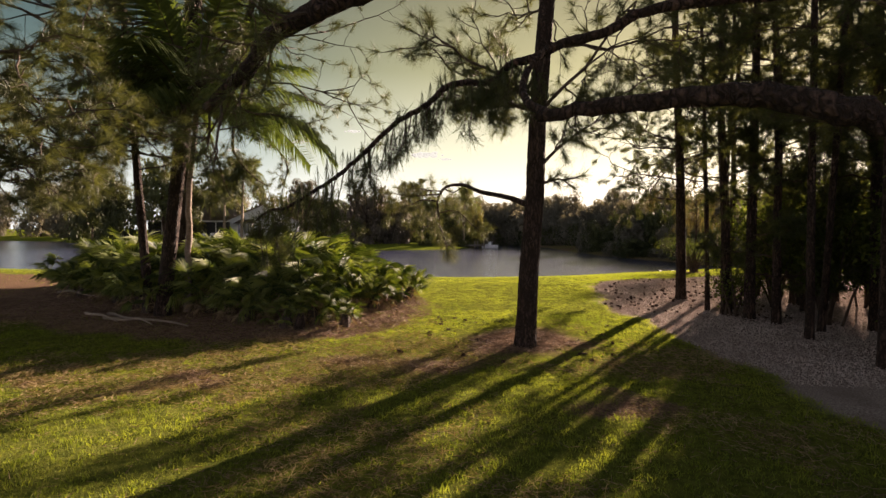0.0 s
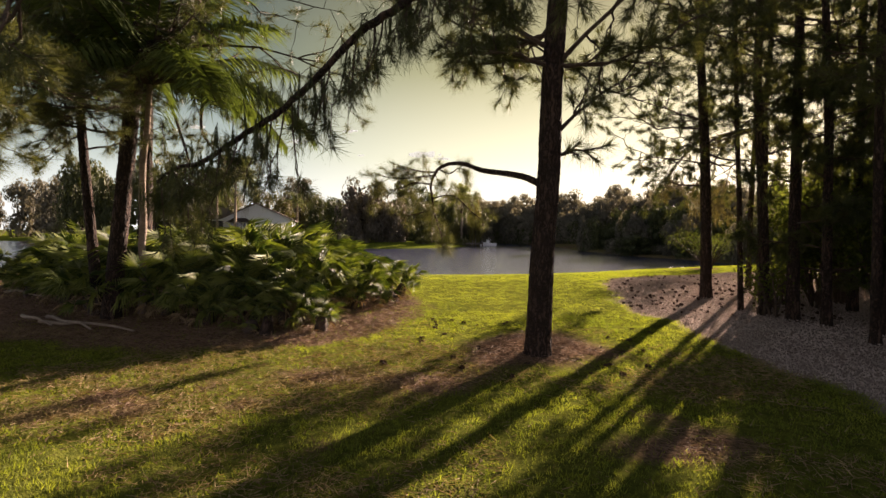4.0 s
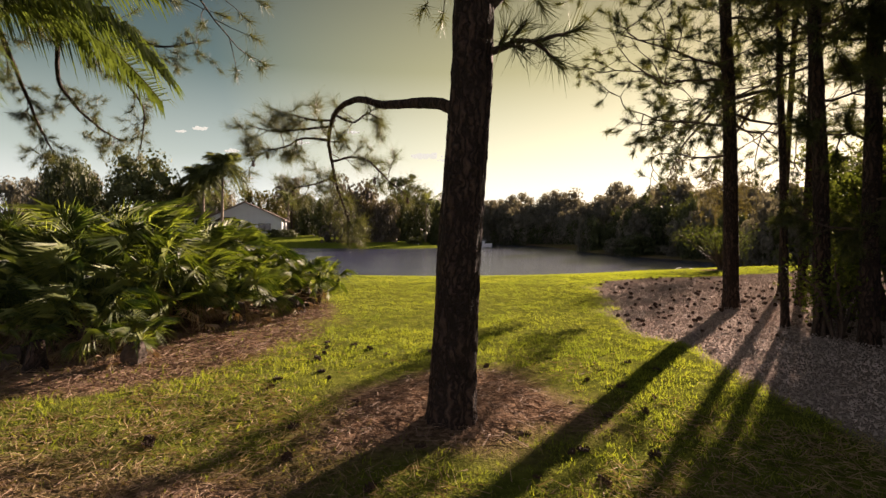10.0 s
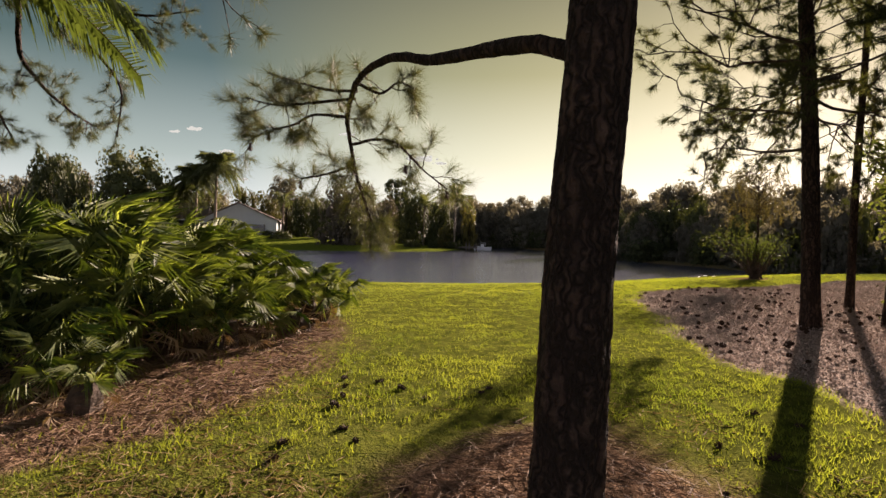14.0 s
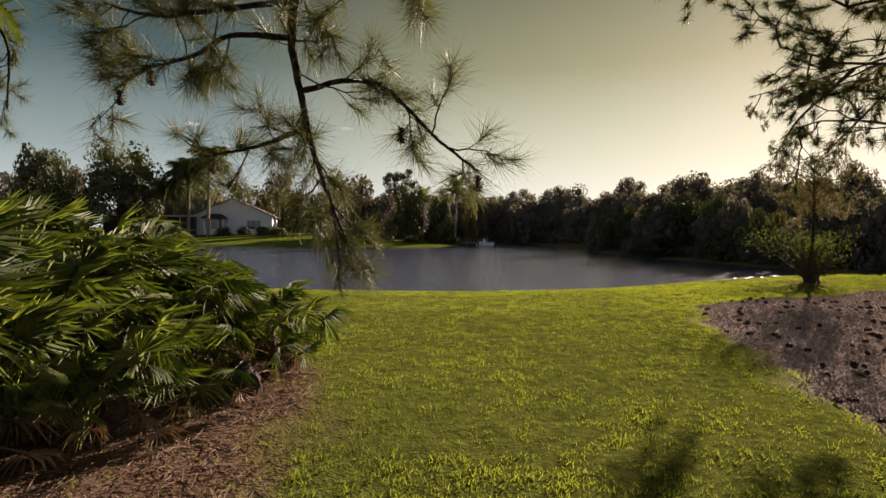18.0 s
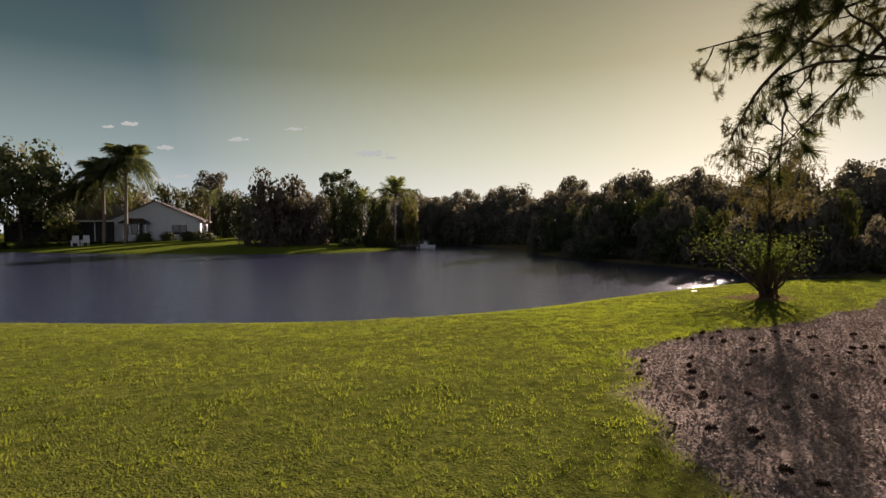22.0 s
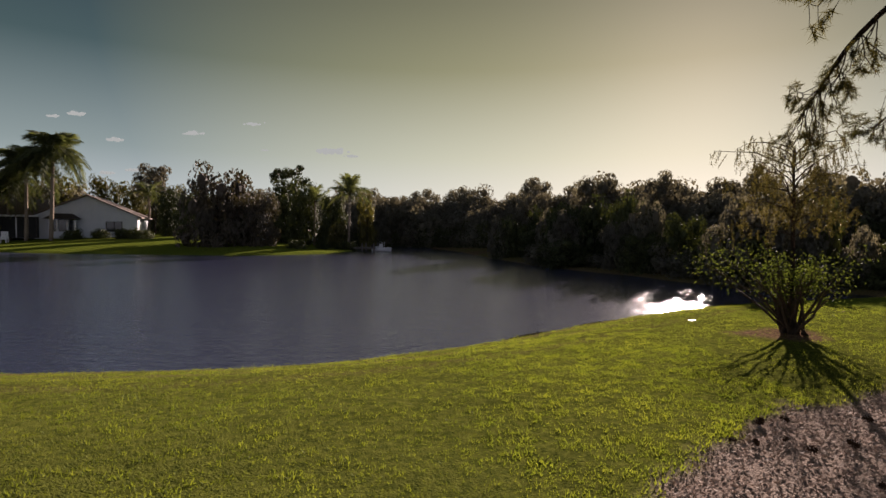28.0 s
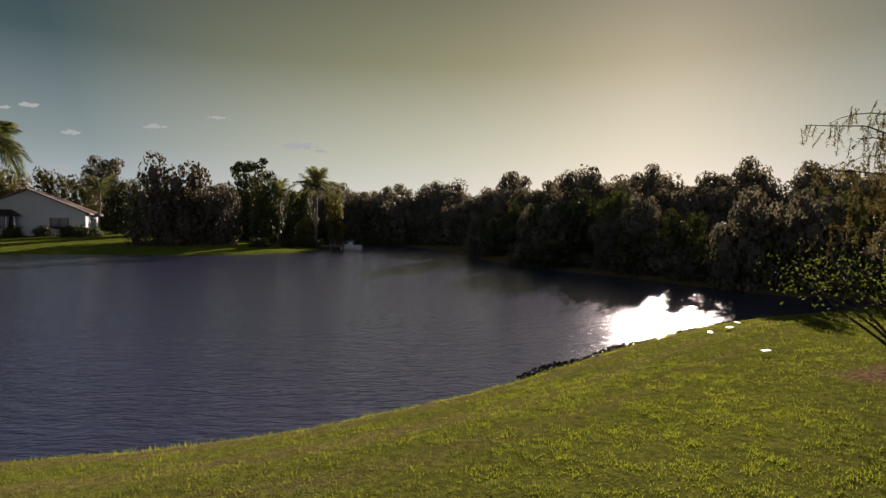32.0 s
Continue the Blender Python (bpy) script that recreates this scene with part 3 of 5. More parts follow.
def ring_limbs(n, h0, h1, length, depth=2, seed=1, droop=0.0):
    r = np.random.default_rng(seed)
    out = []
    for k in range(n):
        a = k * 2.4 + r.uniform(-0.5, 0.5)
        h = h0 + (h1 - h0) * (k + 0.5) / n
        out.append((h, (math.cos(a), math.sin(a), r.uniform(-0.1, 0.5) + droop), length * (1.1 - 0.5 * k / n) * r.uniform(0.7, 1.2), depth))
    return out



# ------- the pine that stands alone on the lawn, with its long arched bough
main_pine = pine("pine_tree", "tall pine with dark furrowed bark on a straw mound", (1.08, 6.46), (1.62, 6.48, 8.4), 0.136,
                 [(2.35, (0.8, 0.2, 0.75), 1.2, 2), (2.2, (0.9, -0.1, 0.12), 0.42, 1), (3.3, (-0.8, -0.1, 0.5), 1.6, 2), (3.1, (0.7, -0.4, 0.7), 1.7, 2),
                  (3.6, (-0.3, 0.9, 0.3), 1.5, 2), (3.25, (-0.9, -0.2, -0.05), 1.0, 2), (3.5, (-0.7, 0.4, 0.1), 1.2, 2), (3.15, (-0.6, -0.5, 0.05), 0.85, 2), (3.2, (0.9, -0.3, 0.05), 1.1, 2), (3.4, (-0.9, 0.1, 0.3), 1.3, 2)] + ring_limbs(9, 3.8, 8.0, 1.7, 2, 4), flare=0.32, detail=1.4, bend=(-0.03, 0, 0), sides=56)


def bough(root, path, r0, r1, name="bough"):
    g = Geo()
    p = np.asarray(path, float)
    t0, t1 = np.linspace(0, 1, len(p)), np.linspace(0, 1, len(p) * 5)
    q = np.stack([np.interp(t1, t0, p[:, k]) for k in range(3)], -1)
    for _ in range(4):
        q[1:-1] = (q[:-2] + 2 * q[1:-1] + q[2:]) / 4
    g.tube(q + rng.normal(0, r1 * 0.25, q.shape), np.linspace(r0, r1, len(q)), 10, 0.1)
    ob = part(name, g, BARK, root, smooth=True)
    return ob, q


def dress(wood, green, q, first, n, length, r, tuft, needle=0.2, width=0.0022, droop=-0.1, dry=None):
    """Twigs with brushes of needles along the outer part of a bough."""
    tang = unit(np.gradient(q, axis=0))
    for k in range(n):
        i = int(first + (len(q) - 1 - first) * (k + 0.5) / n)
        d = unit(tang[i] * 0.5 + rng.normal(0, 0.6, 3) + np.array([0, 0, droop]))
        pine_spray(wood, green, q[i], d, length * rng.uniform(0.5, 1.15), r, 1, tuft, needle, width, droop * 2, 3, 0.55)
    needle_tuft(green, q[-1], tang[-1], tuft * 2, needle, width)


def arched_bough():
    root = main_pine
    off = np.array(root.location)
    wood, green = Geo(), Geo()
    limb = np.array([(1.13, 6.62, 1.93), (0.91, 6.8, 2.05), (0.66, 7.1, 2.12), (0.32, 7.45, 2.2), (0.07, 7.7, 2.33), (-0.18, 7.95, 2.36), (-0.4, 8.2, 2.32), (-0.55, 8.42, 2.13), (-0.54, 8.48, 1.92), (-0.51, 8.55, 1.66), (-0.45, 8.6, 1.45), (-0.39, 8.65, 1.25)]) - off
    left = np.array([(-0.56, 8.42, 2.12), (-0.83, 8.4, 2.15), (-0.98, 8.4, 2.06), (-1.21, 8.4, 2.03), (-1.38, 8.4, 1.94)]) - off
    right = np.array([(-0.53, 8.47, 1.91), (-0.35, 8.5, 1.96), (-0.17, 8.5, 1.94), (0.03, 8.55, 1.72), (0.22, 8.6, 1.57)]) - off
    upper = np.array([(-0.41, 8.28, 2.28), (-0.62, 8.25, 2.28), (-0.85, 8.2, 2.34), (-1.09, 8.2, 2.42)]) - off
    outer = np.array([(-0.45, 8.35, 2.24), (-0.78, 8.3, 2.21), (-1.08, 8.3, 2.19), (-1.34, 8.3, 2.27)]) - off
    low = np.array([(-0.52, 8.5, 1.76), (-0.72, 8.5, 1.69), (-0.97, 8.5, 1.65)]) - off
    spur = np.array([(-0.37, 8.2, 2.31), (-0.23, 8.3, 2.24), (-0.1, 8.3, 2.35), (0.03, 8.3, 2.28)]) - off
    _, q = bough(root, limb, 0.042, 0.006, "bough")
    dress(wood, green, q, 34, 15, 0.3, 0.0055, 46, 0.17, 0.0022)
    for line, n in ((left, 7), (right, 6), (low, 3), (upper, 5), (outer, 6), (spur, 4)):
        _, q = bough(root, line, 0.013, 0.005, "side_bough")
        dress(wood, green, q, 5, n + 2, 0.22, 0.0045, 46, 0.17, 0.0022)
    for k in range(9):
        needle_tuft(green, limb[-1] + rng.normal(0, 0.07, 3), (0.1, 0.1, -1), 50, 0.19, 0.002, 0.6)
    part("twigwork", wood, TWIG, root)["kind"] = "stuff"
    part("bough_needles", green, NEEDLE, root, "long fresh needles in round brushes")
    for p in ((-1.36, 8.4, 1.9), (-1.2, 8.4, 1.98), (-0.97, 8.5, 1.6), (0.22, 8.6, 1.52), (-0.1, 8.53, 1.72)):
        pine_cone(root, np.array(p) - off, 0.035)


def cone_mesh():
    g = Geo()
    for k in range(34):
        a, h = k * 2.4, k / 34
        r = 0.5 * math.sin(math.pi * (0.12 + 0.82 * h)) + 0.05
        c = np.array([math.cos(a) * r, math.sin(a) * r, 2 * h - 1])
        o, u = np.array([math.cos(a), math.sin(a), 0.5]), np.array([-math.sin(a), math.cos(a), 0])
        g.add([c * 0.5, c + u * 0.2, c + o * 0.28, c - u * 0.2], [(0, 1, 2), (0, 2, 3)])
    g.tube([(0, 0, -0.95), (0, 0, 0), (0, 0, 0.95)], [0.2, 0.34, 0.12], 6)
    return g.mesh("pine_cone", CONE)


CONE_MESH = cone_mesh()


def pine_cone(root, at, size):
    ob = new("pine_cone", CONE_MESH)
    ob.parent = root
    ob.location, ob.scale = tuple(at), (size, size, size)
    return ob


arched_bough()

# ------- the slim pines along the bark path
path_pine = pine("pine_tree", "slim pine with reddish bark beside the bark path", (4.12, 11.6), (3.9, 12.0, 8.5), 0.105,
                 [(2.6, (-0.8, 0.3, 0.25), 1.5, 2), (2.2, (-0.5, 0.8, 0.1), 1.6, 2), (3.0, (0.1, 1.0, 0.2), 2.6, 3), (2.7, (0.7, 0.7, 0.0), 2.0, 2), (3.4, (-0.9, -0.2, 0.3), 1.6, 2)] + ring_limbs(12, 2.6, 8.0, 1.7, 2, 9), group="pines by the bark path", detail=2.0, needle=0.14, width=0.0055)
# pines beyond x = 8.5 are unseen, added to cast shade on lawn and bed
GROVE = [(5.15, 12.0, 0.065, 3), (5.5, 13.6, 0.06, 4), (4.52, 9.85, 0.085, 5), (4.78, 9.5, 0.09, 6), (5.08, 9.15, 0.07, 7), (5.1, 8.0, 0.06, 8), (5.5, 8.6, 0.055, 9), (4.3, 10.25, 0.045, 13), (5.25, 6.5, 0.06, 10), (6.1, 10.6, 0.08, 11), (6.4, 8.9, 0.09, 12), (5.95, 6.9, 0.07, 14), (7.3, 12.2, 0.09, 15), (7.2, 9.6, 0.08, 17), (7.9, 10.8, 0.07, 18), (8.8, 12.6, 0.1, 19), (9.6, 11.2, 0.1, 20), (8.6, 9.0, 0.1, 22), (10.2, 13.4, 0.1, 23), (7.0, 7.6, 0.08, 24), (9.0, 14.2, 0.1, 25)]
for gx, gy, gr, seed in GROVE:
    pine("pine_tree", "slim dark grove pine, outermost ones added for shade", (gx, gy), (gx + 0.25 * math.sin(seed * 2.3), gy + 0.5 * math.cos(seed), 7.2 + 0.09 * seed), gr,
         ring_limbs(12, (2.4 if gx < 5.6 else 1.4) + 0.2 * (seed % 5), 7.0, 1.35, 2, seed) + (ring_limbs(9, 0.7, 3.6, 0.75, 2, seed + 50) if seed in (6, 7, 11, 12, 24) else []), group="pines by the bark path", detail=1.0, sides=16, needle=0.16, width=0.0075)



def leaning_bough():
    """A long bough from the grove that reaches over the bark bed."""
    off = np.array(path_pine.location)
    wood, green = Geo(), Geo()
    for line, n in (([(4.05, 11.8, 3.1), (5.2, 13.2, 3.6), (5.3, 14.6, 3.75), (4.3, 15.0, 3.5), (3.35, 14.85, 3.25)], 26), ([(5.35, 14.4, 3.75), (5.3, 15.6, 3.2), (4.9, 16.3, 2.5)], 20), ([(4.7, 14.9, 3.6), (4.3, 15.7, 3.05), (4.15, 16.1, 2.5)], 20), ([(5.3, 14.0, 3.7), (6.2, 14.8, 3.9), (6.8, 15.6, 3.75), (7.1, 16.2, 3.4)], 26), ([(5.9, 14.8, 3.85), (5.6, 15.8, 3.9), (5.2, 16.4, 3.6)], 20)):
        _, q = bough(path_pine, np.array(line) - off, 0.03, 0.006, "reaching_bough")
        dress(wood, green, q, 6, int(n * 1.25), 0.34, 0.005, 30, 0.07, 0.005, -0.55)
    part("twigwork", wood, TWIG, path_pine)["kind"] = "stuff"
    part("bough_needles", green, NEEDLE_RUST, path_pine, "fine russet-green hanging sprays")


leaning_bough()

# ------- the pine beside the start of the walk, whose limbs reach over it
near_pine = pine("pine_tree", "large pine with heavy limbs over the lawn", (3.72, 2.75), (3.5, 2.6, 7.5), 0.15, ring_limbs(6, 3.6, 7.0, 2.2, 2, 21), flare=0.2, bend=(-0.12, -0.1, 0))


def overhead_limbs():
    root = near_pine
    off = np.array(root.location)
    wood, green = Geo(), Geo()
    limb = np.array([(3.62, 2.66, 1.75), (2.95, 1.75, 1.97), (2.55, 1.75, 2.13), (2.2, 1.95, 2.24), (1.76, 2.2, 2.26), (1.36, 2.36, 2.25)]) - off
    bough(root, limb, 0.075, 0.035, "heavy_limb")
    curl = np.array([(1.42, 2.34, 2.25), (1.27, 2.5, 2.36), (1.25, 2.65, 2.56), (1.4, 2.85, 2.8)]) - off
    bough(root, curl, 0.03, 0.014, "side_limb")
    second = np.array([(3.55, 2.6, 3.3), (2.2, 2.2, 3.35), (1.2, 1.75, 3.0), (0.68, 1.72, 2.79), (0.41, 1.76, 2.71), (-0.01, 1.88, 2.63), (-0.18, 1.93, 2.44), (-0.45, 1.97, 2.28)]) - off
    _, q = bough(root, second, 0.09, 0.03, "heavy_limb")
    dress(wood, green, q, 24, 14, 0.45, 0.009, 26, 0.18, 0.003)
    dead = np.array([(1.95, 2.9, 2.98), (1.53, 3.0, 2.85), (1.1, 3.01, 2.71), (0.77, 3.05, 2.63), (0.32, 3.05, 2.39), (-0.13, 3.05, 1.99), (-0.48, 3.03, 1.8), (-0.77, 3.01, 1.68)]) - off
    dead = np.repeat(dead, 2, 0)[:-1] * 0.5 + np.repeat(dead, 2, 0)[1:] * 0.5
    dead[1:-1] += rng.normal(0, 0.035, dead[1:-1].shape)
    _, q = bough(root, dead, 0.034, 0.008, "drooping_bough")
    dress(wood, green, q, 14, 44, 0.26, 0.005, 26, 0.13, 0.0035, -0.9)
    for k in range(170):
        i = int(rng.integers(16, len(q)))
        needle_tuft(green, q[i] + rng.normal(0, 0.05, 3) - (0, 0, rng.uniform(0, 0.14)), (0, 0, -1), 22, 0.14, 0.003, 0.35)
    up = np.array([(3.55, 2.65, 3.0), (2.5, 2.8, 3.0), (1.9, 2.95, 3.0)]) - off
    bough(root, up, 0.05, 0.03, "side_limb")
    part("twigwork", wood, TWIG, root)["kind"] = "stuff"
    part("bough_needles", green, NEEDLE, root, "drooping needles on overhead boughs")


overhead_limbs()

# ------- the pines, the palm and the palmettos on the straw bed
left_pine = pine("pine_tree", "leaning pine among palmettos with weeping boughs", (-5.2, 7.4), (-4.1, 7.4, 8.0), 0.13,
                 [(2.8, (-0.9, -0.2, 0.1), 1.6, 2), (3.3, (0.3, -0.9, 0.1), 1.3, 2), (3.9, (-0.3, -0.9, 0.1), 1.5, 2), (3.5, (-0.9, 0.1, 0.0), 1.5, 2), (3.2, (-0.5, -0.8, -0.1), 1.3, 2), (4.0, (0.8, -0.3, 0.2), 1.5, 2)] + ring_limbs(17, 4.0, 7.8, 2.3, 2, 31), flare=0.3, detail=1.6, sides=28)
back_pine = pine("pine_tree", "slender pine behind the palmettos", (-5.78, 7.8), (-6.3, 7.8, 6.5), 0.085, ring_limbs(16, 2.5, 6.2, 1.6, 2, 37), detail=1.4, sides=18)
bed_pine = pine("pine_tree", "brown-barked pine at the back of the palmetto bed", (-6.45, 9.5), (-6.2, 9.6, 7.5), 0.14, ring_limbs(10, 3.8, 7.2, 1.7, 2, 35), detail=1.4, sides=22)
lawn_pine = pine("pine_tree", "pine with hanging boughs at the lawn's edge", (-5.6, 3.4), (-5.2, 3.6, 7.5), 0.13, ring_limbs(17, 2.1, 6.5, 1.9, 2, 41, -0.3) + [(2.3 + 0.17 * k, (0.75 + 0.1 * (k % 3), 0.75 - 0.2 * (k % 4), 0.1 - 0.15 * (k % 2)), 1.5 + 0.15 * (k % 3), 2) for k in range(8)], detail=2.1, sides=16)


def hanging_bough():
    """The long bough of the leaning pine that hangs over the palmettos."""
    off = np.array(left_pine.location)
    wood, green = Geo(), Geo()
    for line in ([(-6.23, 9.48, 4.67), (-5.31, 9.89, 4.10), (-4.74, 10.23, 3.62), (-4.42, 10.53, 3.09), (-4.69, 10.70, 2.48)], [(-5.36, 9.93, 4.12), (-5.59, 10.10, 3.40), (-5.45, 10.37, 3.02), (-5.28, 10.64, 2.76), (-5.18, 10.91, 2.65)], [(-5.26, 9.86, 4.36), (-4.78, 10.20, 4.12), (-4.17, 10.57, 3.96), (-3.67, 10.94, 4.18)], [(-5.79, 9.33, 4.16), (-5.64, 9.58, 3.31), (-5.61, 9.81, 2.74), (-5.57, 10.05, 2.28)]):
        _, q = bough(left_pine, np.array(line) - off, 0.035, 0.008, "hanging_bough")
        dress(wood, green, q, 5, 18, 0.36, 0.006, 46, 0.15, 0.0032, -0.3)
    bough(left_pine, np.array([(-4.72, 7.4, 3.75), (-4.5, 7.4, 3.98), (-4.3, 7.4, 4.08), (-3.95, 7.4, 4.32), (-3.7, 7.4, 4.65), (-3.5, 7.4, 5.05), (-3.3, 7.35, 5.6)]) - off, 0.1, 0.05, "heavy_limb")
    part("twigwork", wood, TWIG, left_pine)["kind"] = "stuff"
    part("bough_needles", green, NEEDLE, left_pine, "hanging brushes of pine needles")


hanging_bough()


def frond_geo(length, n=34, leaf=0.45, droop=0.5, width=0.03):
    """A feather palm leaf: a bent stalk with leaflets on both sides."""
    stalk, blades = Geo(), Geo()
    t = np.linspace(0, 1, 14)
    p = np.stack([t * length * (1 - 0.15 * t), 0 * t, length * (0.35 * t - droop * t ** 2.2)], -1)
    stalk.tube(p, np.linspace(0.022, 0.005, 14), 5)
    tt = np.repeat(np.linspace(0.12, 1, n), 2)
    side = np.tile([1.0, -1.0], n)
    base = np.stack([np.interp(tt, t, p[:, k]) for k in range(3)], -1)
    ln = leaf * (0.45 + 0.75 * np.sin(np.pi * np.clip(tt, 0.08, 0.95))) * rng.uniform(0.85, 1.1, 2 * n)
    out = unit(np.stack([0.45 + 0 * tt, side * 0.8, -0.15 + rng.normal(0, 0.15, 2 * n)], -1))
    mid = base + out * ln[:, None] * 0.55
    tip = base + out * ln[:, None] + np.array([0, 0, -1.0]) * (ln * rng.uniform(0.25, 0.6, 2 * n))[:, None]
    w = unit(np.cross(out, (0, 0, 1.0))) * width / 2
    v = np.stack([base - w, base + w, mid + w * 0.8, mid - w * 0.8, tip], 1)
    i = np.arange(2 * n)[:, None] * 5
    blades.add(v, np.concatenate([i + [[0, 1, 2]], i + [[0, 2, 3]], i + [[3, 2, 4]]]))
    return stalk, blades


FROND_SETS = {}


def palm(name, label, at, height, r, crown, fronds=13, lean=(0, 0), mat=None, leaf=0.5, n=34, width=0.03, group="", droops=(0.25, 0.55, 0.85)):
    """A feather palm: ringed trunk, crown shaft and arching leaves."""
    x, y = at
    z = gz(x, y)
    root = thing(name, label, "palm tree", (x, y, z), group=group)
    p = curve_points((0, 0, -0.1), (lean[0], lean[1], height), 0, 16, 0.01)
    g = Geo()
    rad = r * (1 - 0.35 * np.linspace(0, 1, 16)) * (1 + 0.05 * np.tile([1, -1], 8))
    g.tube(p, rad, 12, 0.03)
    part("trunk", g, PALM_BARK, root, smooth=True)
    key = (round(crown, 2), n, mat.name)
    if key not in FROND_SETS:
        FROND_SETS[key] = [tuple(gg.mesh(nm, mt) for gg, nm, mt in zip(frond_geo(crown, n, leaf, d, width), ("stalk", "leaflets"), (TWIG, mat))) for d in droops]
    for k in range(fronds):
        stalk, blades = FROND_SETS[key][k % len(droops)]
        f = new("frond", blades)
        f.parent = root
        up = (0.95, 0.45, 0.05)[k % 3]
        f.location = tuple(p[-1])
        f.rotation_euler = (rng.uniform(-0.2, 0.2), -up * rng.uniform(0.6, 1.2), k * 2.399 + rng.uniform(-0.2, 0.2))
        s = new("stalk", stalk)
        s.parent = f
    return root


garden_palm = palm("palm_tree", "young palm with sunlit arching fronds among palmettos", (-5.05, 7.86), 3.5, 0.062, 2.7, 30, (0.3, -0.1), FROND, 0.55, 84, 0.036, "", (0.2, 0.4, 0.65))


def fan_mesh(radius, n=20, dry=False, droop=0.25):
    """A palmetto leaf: stiff narrow segments spread like a fan, each folded along its middle."""
    g = Geo()
    ang = np.linspace(-2.1, 2.1, n) + rng.normal(0, 0.03, n)
    ln = radius * (0.78 + 0.22 * np.cos(ang)) * rng.uniform(0.85, 1.05, n)
    d = np.stack([np.cos(ang), np.sin(ang), 0.25 * np.cos(ang * 1.5) - 0.05], -1)
    w = np.stack([-np.sin(ang), np.cos(ang), 0 * ang], -1) * radius * 0.0115
    c = d * ln[:, None] * 0.5
    tip = d * ln[:, None] - np.array([0, 0, 1]) * (ln * rng.uniform(0.3, 1.0, n) * droop)[:, None]
    up = np.array([0, 0, -0.025 * radius / 0.5])
    v = np.stack([0 * c, c - w + up, c - up * 0.5, c + w + up, tip], 1)
    i = np.arange(n)[:, None] * 5
    g.add(v, np.concatenate([i + [[0, 1, 2]], i + [[0, 2, 3]], i + [[1, 4, 2]], i + [[2, 4, 3]]]))
    g.tube([(-0.5, 0, -0.05), (-0.25, 0, 0.0), (0, 0, 0)], [0.008, 0.006, 0.005], 4)
    return g.mesh("fan_leaf", PALMETTO_DRY if dry else PALMETTO)


FANS = [fan_mesh(0.46, 32, droop=0.4), fan_mesh(0.5, 34, droop=0.7), fan_mesh(0.42, 30, droop=0.2), fan_mesh(0.48, 32, droop=1.0)]
DRY_FANS = [fan_mesh(0.3, 15, True, 0.8), fan_mesh(0.26, 13, True, 1.0)]


def palmetto(x, y, s, leaves, seed):
    """One saw palmetto: a short shaggy stem with fans on long stalks, dead ones hanging below."""
    r = np.random.default_rng(seed)
    root = thing("saw_palmetto", "dense green saw palmetto with dry lower fans", "palmetto", (x, y, gz(x, y)), r.uniform(0, 360), "palmetto thicket")
    g = Geo()
    g.tube(curve_points((0, 0, -0.05), (r.normal(0, 0.06), r.normal(0, 0.06), 0.42 * s), 0, 6), [0.09, 0.1, 0.1, 0.09, 0.08, 0.05], 8, 0.2)
    part("stem", g, TWIG, root)
    for k in range(leaves):
        dead = k < leaves // 3
        yaw = k * 2.399 + r.uniform(-0.3, 0.3)
        pitch = r.uniform(-0.75, -0.15) if dead else -0.05 + 1.3 * ((k - leaves // 3) / leaves) ** 0.8 + r.uniform(-0.15, 0.2)
        rad = s * r.uniform(0.45, 0.85) * (0.8 if dead else 1.0)
        f = new("fan_leaf", DRY_FANS[k % 2] if dead else FANS[k % 4])
        f.parent = root
        f.location = (rad * math.cos(pitch) * math.cos(yaw), rad * math.cos(pitch) * math.sin(yaw), 0.4 * s + rad * math.sin(pitch))
        q = Euler((0, 0, yaw)).to_quaternion() @ Euler((r.uniform(-0.6, 0.6), -pitch + r.uniform(-0.25, 0.6), 0)).to_quaternion()
        f.rotation_euler = q.to_euler()
        f.scale = (min(s, 1.1),) * 3
    return root


def thicket():
    """Palmettos fill the straw bed, taller in the middle than along its rim."""
    r = np.random.default_rng(3)
    spots = []
    for k in range(4000):
        x, y = r.uniform(-9.5, -1.4), r.uniform(6.7, 12.2)
        edge = np.interp(y, [6.5, 7.3, 8.3, 9.5, 10.4, 11.5, 12.5], [-2.65, -2.05, -1.8, -1.85, -2.15, -3.3, -5.0])
        near = np.interp(x, [-9.5, -8, -6, -3, -1.5], [9.6, 8.6, 7.6, 7.15, 7.6])
        rim = min(edge - x, y - near)
        if rim < 0 or any((x - a) ** 2 + (y - b) ** 2 < 0.66 ** 2 for a, b, _ in spots):
            continue
        spots.append((x, y, min(rim, 1.2)))
    for k, (x, y, rim) in enumerate(spots):
        far = x < -5.5
        palmetto(x, y, 0.6 + 0.37 * rim + r.uniform(-0.08, 0.1), 28 if far else 42, 100 + k)
    for k, (x, y) in enumerate([(-1.78, 7.2), (-1.62, 10.2), (-1.5, 9.7), (-1.9, 10.6), (-2.6, 6.9)]):
        palmetto(x, y, (0.42, 0.6, 0.5, 0.62, 0.4)[k], 16, 300 + k)
    return len(spots)


thicket()


def stump(x, y):
    root = thing("stump", "small weathered grey stump in pine straw", "stump", (x, y, gz(x, y)))
    part("wood", bark_trunk([(0, 0, -0.05), (0.01, 0, 0.1), (0.02, 0.01, 0.24)], [0.075, 0.062, 0.045], 20, 0.5), BARK, root)


